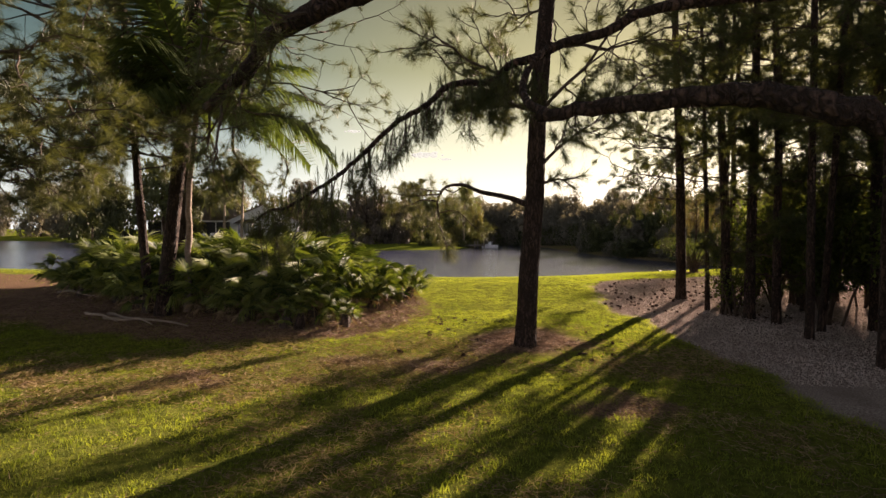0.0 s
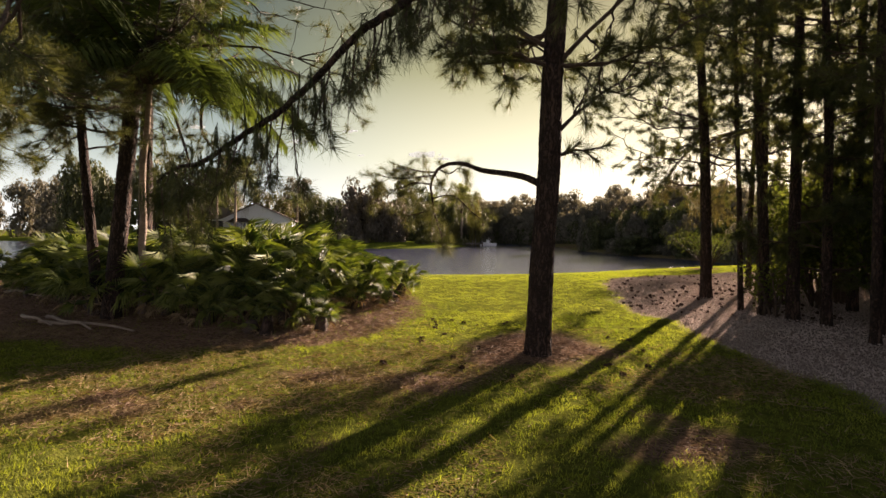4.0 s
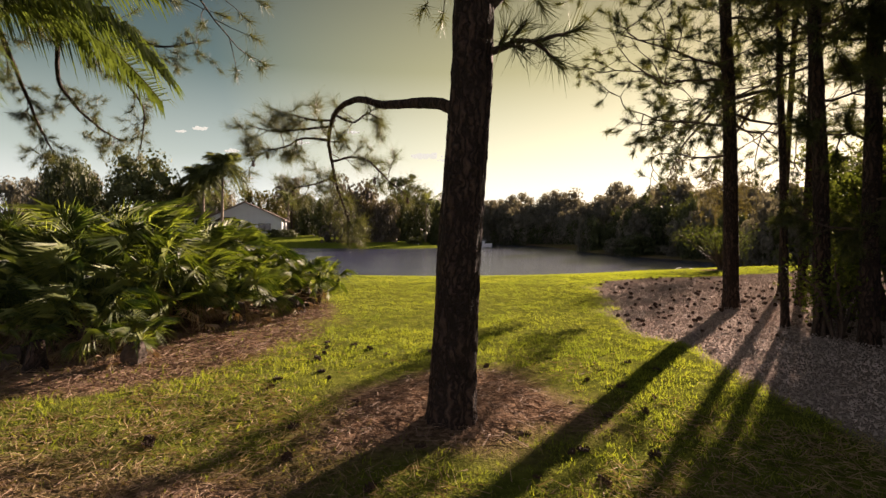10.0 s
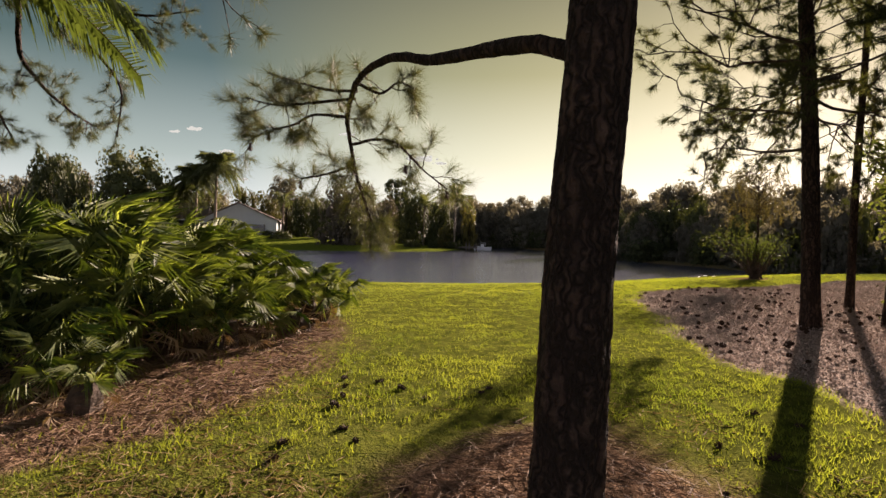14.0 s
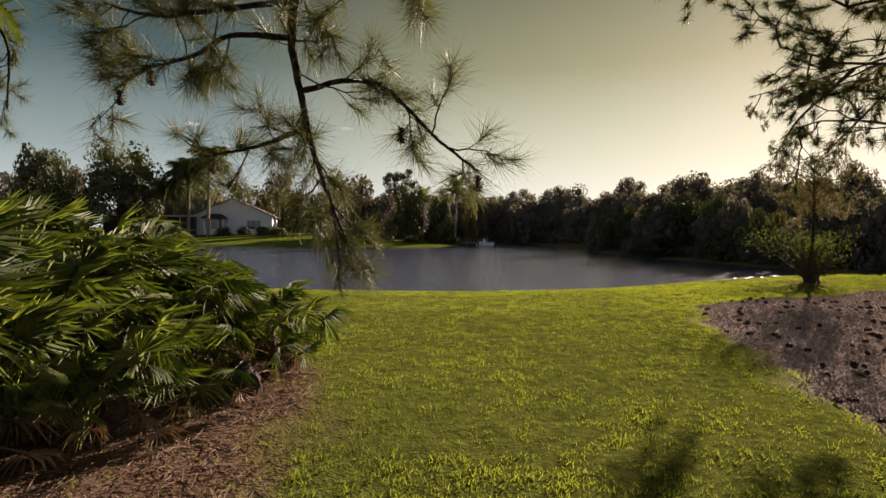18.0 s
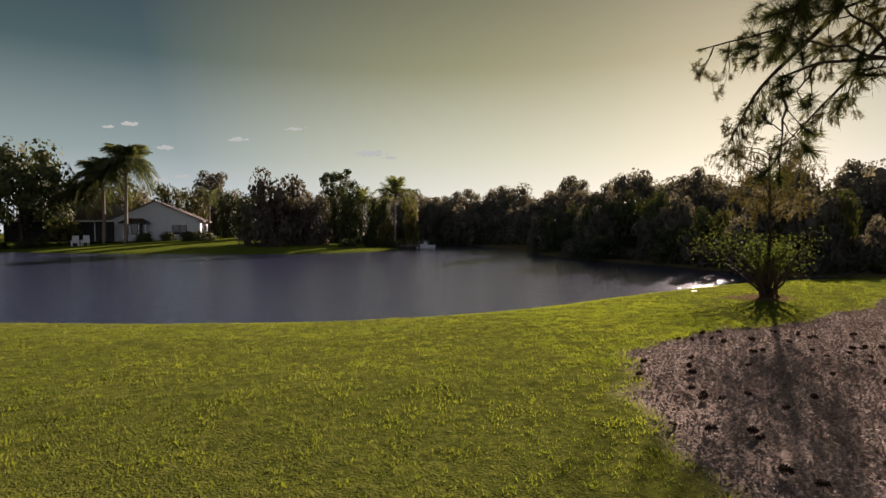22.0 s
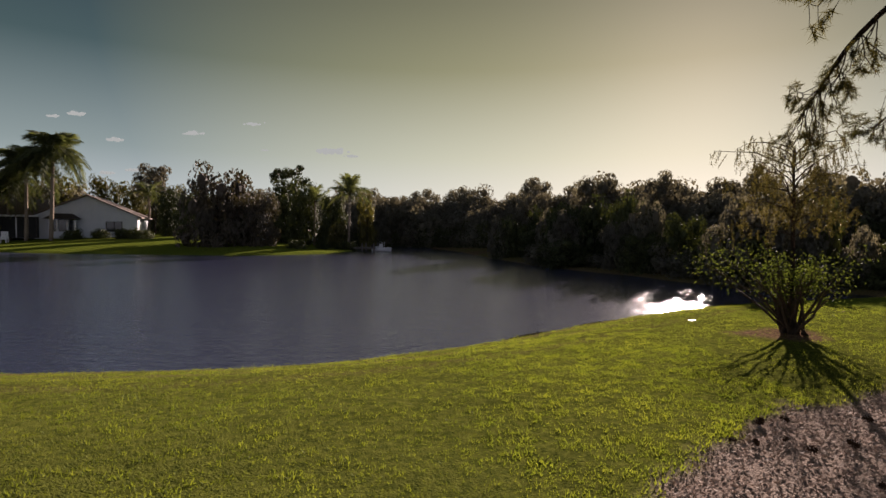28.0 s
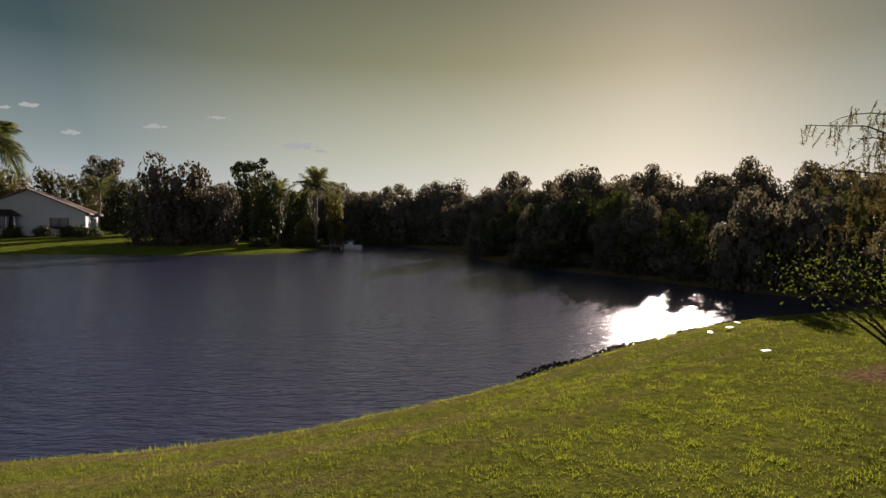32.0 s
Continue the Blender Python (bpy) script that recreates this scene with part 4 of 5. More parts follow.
stump(-2.35, 6.85)
for k, (a, b) in enumerate((((-6.6, 7.25), (-5.3, 6.55)), ((-6.1, 7.2), (-4.6, 6.45)), ((-9.4, 9.3), (-7.6, 8.6)), ((-5.9, 6.9), (-4.0, 6.5)))):
    g = Geo()
    g.tube(curve_points((0, 0, 0.03), (b[0] - a[0], b[1] - a[1], 0.04), 0.04, 9, 0.015), np.linspace(0.03, 0.012, 9), 6, 0.1)
    st = part("fallen_stalk", g, PALM_BARK)
    st.location = (*a, gz(*a))
    tagged(st, "dry grey palm stalk lying on the straw", "stick", "fallen stalks")


# ------- shrub and weeping tree at the end of the bark bed
def weeping_tree():
    x, y = 6.3, 19.68
    root = thing("bald_cypress", "small feathery tree with drooping russet sprays", "tree", (x, y, gz(x, y)))
    part("trunk", bark_trunk(curve_points((0, 0, -0.05), (0.05, 0.1, 2.65), 0, 8, 0.015), np.linspace(0.042, 0.014, 8), 12, 0.15), BARK, root, smooth=True)
    wood, green = Geo(), Geo()
    for k in range(28):
        h = 1.35 + 1.3 * (k / 28)
        a = k * 2.4
        ln = 0.98 * rng.uniform(0.55, 1.1)
        s = np.array([0.03, 0.05, h])
        b = s + np.array([math.cos(a) * ln, math.sin(a) * ln, rng.uniform(0.1, 0.5)])
        q = curve_points(s, b, 0.12, 8, 0.03)
        wood.tube(q, np.linspace(0.012, 0.003, 8), 5)
        for j in range(16):
            c = q[min(2 + int(j * 6 / 16), 7)] + rng.normal(0, 0.07, 3)
            e = c + np.array([rng.normal(0, 0.06), rng.normal(0, 0.06), -rng.uniform(0.1, 0.32)])
            wood.tube(curve_points(c, e, 0, 3), [0.003, 0.002, 0.001], 3)
            t = rng.uniform(0, 1, (36, 1))
            pp = c * (1 - t) + e * t
            green.spikes(pp, unit(rng.normal(0, 1, (36, 3)) + [0, 0, -0.7]), rng.uniform(0.03, 0.06, 36), 0.007)
    part("branchwork", wood, TWIG, root)["kind"] = "stuff"
    part("sprays", green, NEEDLE_RUST, root, "fine hanging russet and green sprays")


weeping_tree()


def shrub(name, label, at, stems, height, spread, mat, leaf=0.045, per=90, seed=5, lobes=()):
    """Upright stems from one foot, each with leafy side shoots."""
    r = np.random.default_rng(seed)
    x, y = at
    root = thing(name, label, "shrub", (x, y, gz(x, y)))
    green = Geo()
    tips = [(math.cos(k * 2.4) * spread * r.uniform(0.3, 1), math.sin(k * 2.4) * spread * r.uniform(0.3, 1), height * r.uniform(0.65, 1.05)) for k in range(stems)] + list(lobes)
    for k, tip in enumerate(tips):
        q = curve_points((r.normal(0, 0.07), r.normal(0, 0.07), -0.05), tip, 0.0, 8, 0.02, (0, 0, 0.1))
        g = Geo()
        g.tube(q, np.linspace(0.022, 0.006, 8), 6, 0.1)
        part("stem", g, TWIG, root)
        c = q[r.integers(5 if lobes else 3, 8, per)] + r.normal(0, 0.12, (per, 3))
        green.leaves(c, leaf)
    part("foliage", green, mat, root)
    return root


shrub("shrub", "upright green shrub at the foot of the cypress", (6.22, 19.55), 20, 1.05, 0.4, BUSH_LEAF, 0.022, 90, 5, [(-0.95, 0.55, 0.95), (-0.8, 0.7, 1.15), (-1.1, 0.65, 1.0), (-0.7, 0.5, 1.2), (-0.6, 0.6, 1.0), (-0.45, 0.4, 1.2), (0.55, -0.3, 0.85), (0.5, -0.2, 0.55), (0.6, -0.35, 1.1)])
for k, (sx, sy) in enumerate(((4.75, 10.4), (4.5, 9.75), (5.2, 10.9), (5.9, 12.6), (6.6, 13.4))):
    shrub("shrub", "straggly green shrub under the grove's pines", (sx, sy), 9, 0.75, 0.35, BUSH_LEAF, 0.026, 110, 20 + k)["group"] = "shrubs under the pines"


# the grove's dark greenery, with more shrubs added behind to shade the ground
for k, (sx, sy) in enumerate(((6.3, 11.5), (7.0, 13.0), (7.6, 11.4), (8.4, 12.2), (6.9, 14.4), (8.2, 14.6), (9.2, 13.4), (7.9, 9.9), (9.4, 10.6), (7.4, 8.4), (10.4, 12.4), (5.9, 9.3), (6.6, 8.0), (5.7, 10.9), (6.3, 7.2), (7.0, 6.4), (5.9, 5.9), (8.0, 7.2), (6.8, 9.6))):
    shrub("shrub", "tall dark shrub deep in the grove", (sx, sy), 14, (2.6 if k < 11 else 2.1), 0.8, BUSH_LEAF, 0.045, 340, 40 + k)["group"] = "shrubs under the pines"


# ------- lawn, mulch and straw
def lawn_blades():
    """Grass blades, denser and finer where the walk passes close."""
    g = Geo()
    for n, x0, x1, y0, y1, h, w in ((380000, -6.5, 4.8, 0.8, 9.0, 0.044, 0.0064), (440000, -7, 4.5, 9.0, 20.6, 0.031, 0.0068), (70000, -20, -6, 1, 18, 0.06, 0.014), (130000, 1.5, 9.5, 14, 25.2, 0.034, 0.0085), (14000, -3, 7, -1.5, 0.8, 0.05, 0.008)):
        x, y = rng.uniform(x0, x1, n), rng.uniform(y0, y1, n)
        d, _ = lake_distance(x, y)
        bare = np.maximum(np.maximum(mulch_mask(x, y), straw_mask(x, y) * 0.9), 0.75 * mown_bands(d))
        thin = np.clip((8.5 - y) / 2.5, 0, 1) * np.clip((lumps(x, y, 0.8, 5) + 0.35 * lumps(x, y, 0.21, 8) - 0.68) * 2.6, 0, 0.8)
        patch = (0.32 + 0.68 * lumps(x, y, 0.13) + 0.35 * lumps(x, y, 0.7, 3)) * (1 - thin)
        keep = (rng.uniform(0, 1, n) > bare) & (d > 0.02) & (rng.uniform(0, 1, n) < patch)
        x, y = x[keep], y[keep]
        m = len(x)
        z = ground_z(x, y) + 0.006 * ragged(x, y, 0.7, 1.0) - 0.008
        cell = np.sin(np.floor(x / 0.06) * 12.9898 + np.floor(y / 0.06) * 78.233) * 43758.5453
        tuft = (0.4 + 0.7 * (cell - np.floor(cell)) ** 0.8) * (0.7 + 0.65 * lumps(x, y, 0.13))
        lean = unit(np.stack([rng.normal(0, 0.5, m), rng.normal(0, 0.5, m), np.ones(m)], -1))
        g.spikes(np.stack([x, y, z], -1), lean, h * rng.uniform(0.45, 1.25, m) * tuft, w * rng.uniform(0.7, 1.4, m))
    tagged(new("lawn_grass", g.mesh("lawn_grass", GRASS)), "thick yellow-green lawn grass in low sun", "grass", kind="stuff")


lawn_blades()


def dry_blades():
    """Tan dead grass and loose needles mixed into the thin lawn under the pines."""
    r = np.random.default_rng(77)
    g = Geo()
    n = 210000
    x, y = r.uniform(-8, 5, n), r.uniform(0.6, 8.5, n)
    thin = np.clip((8.5 - y) / 2.5, 0, 1) * np.clip((lumps(x, y, 0.8, 5) + 0.35 * lumps(x, y, 0.21, 8) - 0.68) * 2.6, 0.03, 0.8)
    keep = (r.uniform(0, 1, n) < thin) & (mulch_mask(x, y) < 0.5)
    x, y = x[keep], y[keep]
    d = unit(np.stack([r.normal(0, 1, len(x)), r.normal(0, 1, len(x)), np.abs(r.normal(0, 0.3, len(x)))], -1))
    g.spikes(np.stack([x, y, ground_z(x, y) + 0.004], -1), d, r.uniform(0.04, 0.12, len(x)), 0.006)
    tagged(new("dry_grass", g.mesh("dry_grass", DRY_GRASS)), "tan dead grass and fallen needles in thin lawn", "grass", kind="stuff")


dry_blades()


def litter():
    chips, straw = Geo(), Geo()
    n = 110000
    x, y = rng.uniform(2.2, 9, n), rng.uniform(5.5, 19.5, n)
    keep = (mulch_mask(x, y) > rng.uniform(0.3, 1, n)) & (lake_distance(x, y)[0] > 0.5)
    x, y = x[keep], y[keep]
    z = ground_z(x, y) - 0.02 + rng.uniform(0, 0.018, len(x))
    chips.leaves(np.stack([x, y, z], -1), 0.015)
    tagged(new("bark_mulch", chips.mesh("bark_mulch", CHIP)), "grey-brown bark chips covering the path bed", "mulch", kind="stuff")
    n = 110000
    x, y = rng.uniform(-10, 3, n), rng.uniform(4, 13, n)
    keep = straw_mask(x, y) > rng.uniform(0.35, 1, n)
    x, y = x[keep], y[keep]
    z = ground_z(x, y) + 0.07 * np.exp(-((x - 1.0) ** 2 + (y - 6.9) ** 2) / 0.35) + rng.uniform(0, 0.025, len(x))
    d = unit(np.stack([rng.normal(0, 1, len(x)), rng.normal(0, 1, len(x)), rng.normal(0, 0.12, len(x))], -1))
    straw.spikes(np.stack([x, y, z], -1), d, rng.uniform(0.08, 0.2, len(x)), 0.0045)
    tagged(new("pine_straw", straw.mesh("pine_straw", STRAW)), "reddish-brown pine straw under the trees", "pine straw", kind="stuff")
    r = np.random.default_rng(12)
    done = 0
    while done < 190:
        x, y = (r.uniform(2.4, 5.5), r.uniform(9.5, 16)) if done < 150 else (r.uniform(-0.5, 2.6), r.uniform(5.6, 8.2))
        if done < 150 and mulch_mask(np.array([x]), np.array([y]))[0] < 0.6:
            continue
        c = new("pine_cone", CONE_MESH)
        s = r.uniform(0.022, 0.04)
        c.scale, c.location, c.rotation_euler = (s, s, s), (x, y, gz(x, y) + 0.012), (1.4, r.uniform(-0.4, 0.4), r.uniform(0, 6))
        tagged(c, "dark open pine cone lying on the ground", "pine cone", "fallen pine cones")
        done += 1


litter()


def waterline():
    """Dark debris and longer grass where the lawn meets the lake."""
    r = np.random.default_rng(31)
    debris, fringe = Geo(), Geo()
    shore = np.array(NEAR_SHORE[2:14], float)
    run = np.concatenate([[0], np.cumsum(np.linalg.norm(np.diff(shore, axis=0), axis=1))])
    for geo, n, lo, hi in ((debris, 2600, -0.22, 0.1), (fringe, 9000, -0.04, 0.2)):
        s = r.uniform(0, run[-1], n) if geo is fringe else run[-1] - 7.5 * r.uniform(0, 1, n) ** 1.2
        p = np.stack([np.interp(s, run, shore[:, k]) for k in range(2)], -1)
        ahead = np.stack([np.interp(s + 0.2, run, shore[:, k]) for k in range(2)], -1) - p
        side = unit(np.stack([ahead[:, 1] + 1e-6, -ahead[:, 0]], -1))
        p = p + side * (r.uniform(lo, hi, (n, 1)) + 0.06 * np.sin(s * 3.1)[:, None])
        z = np.maximum(ground_z(p[:, 0], p[:, 1]), WATER_Z - 0.01)
        if geo is debris:
            debris.leaves(np.stack([p[:, 0], p[:, 1], z + 0.012], -1), 0.035)
        else:
            fringe.spikes(np.stack([p[:, 0], p[:, 1], z], -1), unit(np.stack([r.normal(0, 0.4, n), r.normal(0, 0.4, n), np.ones(n)], -1)), r.uniform(0.025, 0.07, n), 0.007)
    tagged(new("shore_debris", debris.mesh("shore_debris", TWIG)), "dark twigs and weed along the waterline", "debris", kind="stuff")
    tagged(new("shore_grass", fringe.mesh("shore_grass", GRASS)), "longer unmown grass at the lake's edge", "grass", kind="stuff")


waterline()

# ---------------------------------------------------------------- across the lake


def crown_mesh(name, mat, lobes, count, leaf, seed, flat=0.75, low=0.3, spread=0.36, size=(0.1, 0.2), loose=0.25):
    """A crown of unit height: rounded clumps, each a leafy shell about a solid core added to block light."""
    r = np.random.default_rng(seed)
    g = Geo()
    n = count // lobes
    for k in range(lobes):
        a, t = k * 2.399 + r.uniform(-0.3, 0.3), (k + 0.5) / lobes
        rad = spread * math.sqrt(r.uniform(0.05, 1)) * (1 - 0.3 * t ** 2)
        s = r.uniform(*size)
        c = np.array([math.cos(a) * rad, math.sin(a) * rad, low + (0.88 - low) * t * r.uniform(0.85, 1.05)])
        d = unit(r.normal(0, 1, (n, 3)))
        squash = np.array([1.1, 1.1, flat])
        g.tiles(c + d * s * r.uniform(0.8, 1.06, (n, 1)) * squash, d + r.normal(0, loose, (n, 3)), leaf)
        ang = np.linspace(0.25, np.pi - 0.25, 5)
        g.tube(np.stack([0 * ang + c[0], 0 * ang + c[1], c[2] - s * 0.4 * flat * np.cos(ang)], -1), s * 0.42 * np.sin(ang), 7, 0.1)
    top = np.percentile(np.concatenate(g.v)[:, 2], 99)
    g.v = [v * np.array([1, 1, 1 / top], np.float32) for v in g.v]
    return g.mesh(name, mat)


def trunk_mesh(seed, r=0.022, top=0.75, forks=4):
    rr = np.random.default_rng(seed)
    g = Geo()
    q = curve_points((0, 0, -0.03), (rr.normal(0, 0.03), rr.normal(0, 0.03), top), 0, 7, 0.008)
    g.tube(q, np.linspace(r, r * 0.4, 7), 7, 0.1)
    for k in range(forks):
        a = k * 2.4 + rr.uniform(0, 1)
        s = q[3 + k % 3]
        g.tube(curve_points(s, s + np.array([math.cos(a) * 0.22, math.sin(a) * 0.22, 0.16]), 0, 4), np.linspace(r * 0.5, r * 0.2, 4), 5)
    return g.mesh("trunk", BARK)


CROWNS = {
    "forest": [crown_mesh("crown", FOREST, 26, 4600, 0.018, s, 0.8) for s in range(6)],
    "pine": [crown_mesh("crown", FOREST, 18, 3600, 0.016, 20 + s, 0.6, 0.5, 0.4, (0.09, 0.16)) for s in range(4)],
    "oak": [crown_mesh("crown", LEAF, 28, 4600, 0.018, 40 + s, 0.8) for s in range(3)],
    "gold": [crown_mesh("crown", LEAF_GOLD, 18, 2600, 0.018, 60 + s, 0.8, 0.3, 0.36, (0.09, 0.17), 0.5) for s in range(2)],
    "grey": [crown_mesh("crown", LEAF_GREY, 40, 9000, 0.016, 80, 0.9, 0.25, 0.4, (0.07, 0.15), 0.9)],
    "open": [crown_mesh("crown", LEAF, 20, 2600, 0.016, 90, 0.5, 0.5, 0.42, (0.06, 0.13))],
}
TRUNKS = [trunk_mesh(s) for s in range(4)]


def far_tree(x, y, top, width, style, seed, label, category="tree", group="", sink=0.0):
    """Trunk and crown of unit height, stretched to the tree's own height and breadth."""
    z = gz(x, y)
    h = top - z
    name = {"forest": "forest_tree", "pine": "pine_tree", "oak": "oak_tree", "gold": "golden_tree", "grey": "willow_shrub", "open": "oak_tree"}[style]
    root = thing(name, label, category, (x, y, z), (seed * 77) % 360, group)
    k = width / 1.05
    for nm, me in (("trunk", TRUNKS[seed % 4]), ("crown", CROWNS[style][seed % len(CROWNS[style])])):
        ob = new(nm, me)
        ob.parent = root
        low = sink if nm == "crown" else 0
        ob.scale, ob.location = (k, k, h * (1 + low)), (0, 0, -low * h)
    return root


def forest():
    r = np.random.default_rng(5)
    line = np.array([(-46, 92), (-30, 90), (-14, 82), (-0.6, 71), (6.4, 63.3), (10, 54.5), (12.5, 47.6), (15, 44.7), (16.9, 41.7), (19.6, 38.8), (21.3, 36.9), (25, 32), (28, 26), (30, 18), (29, 10), (27, 2)], float)
    seg = np.linalg.norm(np.diff(line, axis=0), axis=1)
    run = np.concatenate([[0], np.cumsum(seg)])
    n = 0
    for row, (back, step, low, high) in enumerate(((0, 1.9, 3.2, 4.3), (2.5, 2.3, 4.2, 5.3), (6, 3.0, 4.8, 6.2))):
        for s in np.arange(0, run[-1], step):
            p = np.array([np.interp(s + r.uniform(-0.6, 0.6), run, line[:, k]) for k in range(2)])
            away = p - np.array([1.4, 11.0])
            away /= np.linalg.norm(away)
            p = p + away * (back + r.uniform(-0.8, 0.8))
            dist = np.linalg.norm(p - np.array([1.4, 11.0]))
            grow = np.interp(dist, [25, 38, 60, 90], [0.76, 0.9, 1.0, 1.3])
            style = "pine" if r.uniform() < 0.45 and row else "forest"
            far_tree(p[0], p[1], r.uniform(low, high) * grow, r.uniform(4.2, 6.4) * grow, style, int(r.integers(0, 40)), "dark woodland tree on the far bank", group="woodland across the lake", sink=(0.5, 0.35, 0.25)[row])
            n += 1
    for s in np.arange(0, run[-1], 1.7):
        p = np.array([np.interp(s, run, line[:, k]) for k in range(2)]) - 1.2 * r.uniform(0.2, 1, 2)
        far_tree(p[0], p[1], gz(*p) + r.uniform(1.6, 2.6), r.uniform(2.6, 3.8), "oak", int(r.integers(0, 40)), "dark understorey of the woodland edge", "shrub", "understorey of the woodland", 0.8)
    # undergrowth down to the water on the wooded bank
    bank = np.array([(4.4, 50.5), (5.6, 46.5), (6.8, 42.8), (8.6, 39.2), (10.2, 37.4), (11.2, 34.6), (12.2, 32.2), (13.2, 31), (15.6, 29.8), (17.5, 27.5), (19, 25)], float)
    for k in range(84):
        t = (k + r.uniform(-1.5, 2)) / 85 * (len(bank) - 1)
        p = np.array([np.interp(t, np.arange(len(bank)), bank[:, c]) for c in range(2)]) + r.uniform(-0.9, 3.0) * np.array([0.8, 0.6])
        far_tree(p[0], p[1], gz(*p) + r.choice([0.6, 1.0, 1.5, 2.2, 3.0]) * r.uniform(0.85, 1.15), r.uniform(1.6, 3.6), ("oak", "forest")[k % 3 == 0], int(r.integers(0, 40)), "dark undergrowth at the water's edge", "shrub", "undergrowth on the wooded bank", 0.75)
    return n


forest()

far_tree(14.0, 46.0, 5.3, 2.9, "pine", 3, "taller flat-topped pine above the woodland", group="woodland across the lake")
far_tree(10.9, 50.0, 5.5, 4.6, "forest", 2, "broad rounded tree above the woodland", group="woodland across the lake", sink=0.3)
far_tree(7.5, 56.0, 5.8, 4.0, "pine", 1, "rounded pine above the woodland", group="woodland across the lake", sink=0.2)
far_tree(-47.7, 60.0, 10.6, 10.6, "oak", 1, "large round dark oak beside the lake house", sink=0.1)
far_tree(-60.3, 61.5, 10.8, 7.0, "oak", 2, "broad dark oak by the lake", sink=0.1)
far_tree(-53.6, 58.5, 8.2, 5.6, "oak", 4, "broad dark oak by the lake", sink=0.3)
far_tree(-45.8, 62.5, 5.2, 4.4, "gold", 1, "low yellowish tree in the garden", sink=0.4)
far_tree(-68, 70, 10.5, 9, "oak", 3, "broad dark oak by the lake", sink=0.4)
far_tree(-80, 78, 10.5, 10, "forest", 3, "far tree at the lake's end", sink=0.4)
far_tree(-94, 84, 10.5, 10, "forest", 2, "far tree at the lake's end", sink=0.4)
for k in range(9):
    far_tree(-56 - 9 * k, 88 + (k % 3) * 4, 8.5 + (k % 4), 9, "forest", k, "far tree behind the gardens", group="trees behind the gardens", sink=0.4)
for k, (x, y, t, w, s) in enumerate(((-48.4, 86, 8.6, 6.9, "gold"), (-43.0, 84, 8.0, 5.5, "gold"), (-38.0, 84, 7.4, 5.5, "gold"), (-55, 86, 8.6, 7, "gold"), (-33, 82, 6.4, 5, "oak"))):
    far_tree(x, y, t, w, s, k + 1, "sunlit tree rising behind the house", group="trees behind the house", sink=0.3)
far_tree(-39.1, 82, 9.9, 6.0, "pine", 2, "tall flat-topped pine behind the house")
far_tree(-31.2, 71.5, 5.8, 4.2, "oak", 5, "dark dense tree at the house's corner", sink=0.5)
far_tree(-27.0, 68, 5.2, 4.6, "oak", 6, "dark dense tree at the house's corner", sink=0.5)
far_tree(-19.3, 57.5, 6.3, 7.4, "grey", 1, "wide greyish willow-like bush on the point", "shrub", sink=0.85)
far_tree(-16.0, 58.2, 4.5, 4.2, "grey", 2, "low greyish willow-like bush on the point", "shrub", sink=0.85)
far_tree(-17.7, 71, 8.6, 6.2, "open", 1, "open-crowned oak against the sky")
far_tree(-17.8, 70, 5.6, 5.5, "oak", 9, "dark tree hiding the garden house", sink=0.7)
far_tree(-13.0, 71.5, 4.6, 4.5, "oak", 10, "dark tree hiding the garden house", sink=0.7)
far_tree(-14.8, 66.4, 6.2, 4.5, "oak", 7, "dark tree on the point", sink=0.4)
far_tree(-10.9, 64.2, 4.9, 3.6, "oak", 8, "dark tree on the point", sink=0.5)
far_tree(-7.9, 65.0, 5.2, 2.6, "gold", 2, "small golden tree at the point's end", sink=0.4)
far_tree(-9.7, 60.6, 2.3, 2.5, "gold", 3, "low pale shrub near the dock", "shrub", sink=0.6)
for k, (x, y, w) in enumerate(((-50.5, 59.5, 3.4), (-47.6, 60.4, 3.4), (-53.5, 59.2, 3.4), (-38.6, 66.2, 2.6), (-36.4, 67.2, 2.4), (-33.6, 66.6, 2.6), (-31.2, 65.8, 3.0), (-12.6, 57.2, 2.4), (-10.6, 58.6, 1.6), (-9.3, 60.2, 1.7), (-8.6, 60.5, 1.7))):
    far_tree(x, y, gz(x, y) + (1.0 if k < 7 else 0.75), w, "oak", k, "clipped dark hedge bush on the lawn", "hedge", "garden hedge bushes", 0.9)

for k, (x, y, h, c) in enumerate(((-39.3, 64.0, 8.8, 2.7), (-42.0, 64.2, 7.4, 2.7), (-45.2, 66.0, 5.6, 2.6))):
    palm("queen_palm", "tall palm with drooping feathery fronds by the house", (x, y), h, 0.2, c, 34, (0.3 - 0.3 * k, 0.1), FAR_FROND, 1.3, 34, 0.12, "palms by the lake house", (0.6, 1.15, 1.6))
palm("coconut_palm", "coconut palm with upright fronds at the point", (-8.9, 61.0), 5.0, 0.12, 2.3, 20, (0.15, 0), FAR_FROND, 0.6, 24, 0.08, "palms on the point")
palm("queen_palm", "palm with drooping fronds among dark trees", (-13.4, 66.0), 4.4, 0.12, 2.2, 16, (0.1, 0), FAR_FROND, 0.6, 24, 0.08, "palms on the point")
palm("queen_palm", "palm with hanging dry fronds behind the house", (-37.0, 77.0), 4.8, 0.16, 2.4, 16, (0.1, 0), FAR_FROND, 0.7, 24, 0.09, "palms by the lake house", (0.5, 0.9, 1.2))


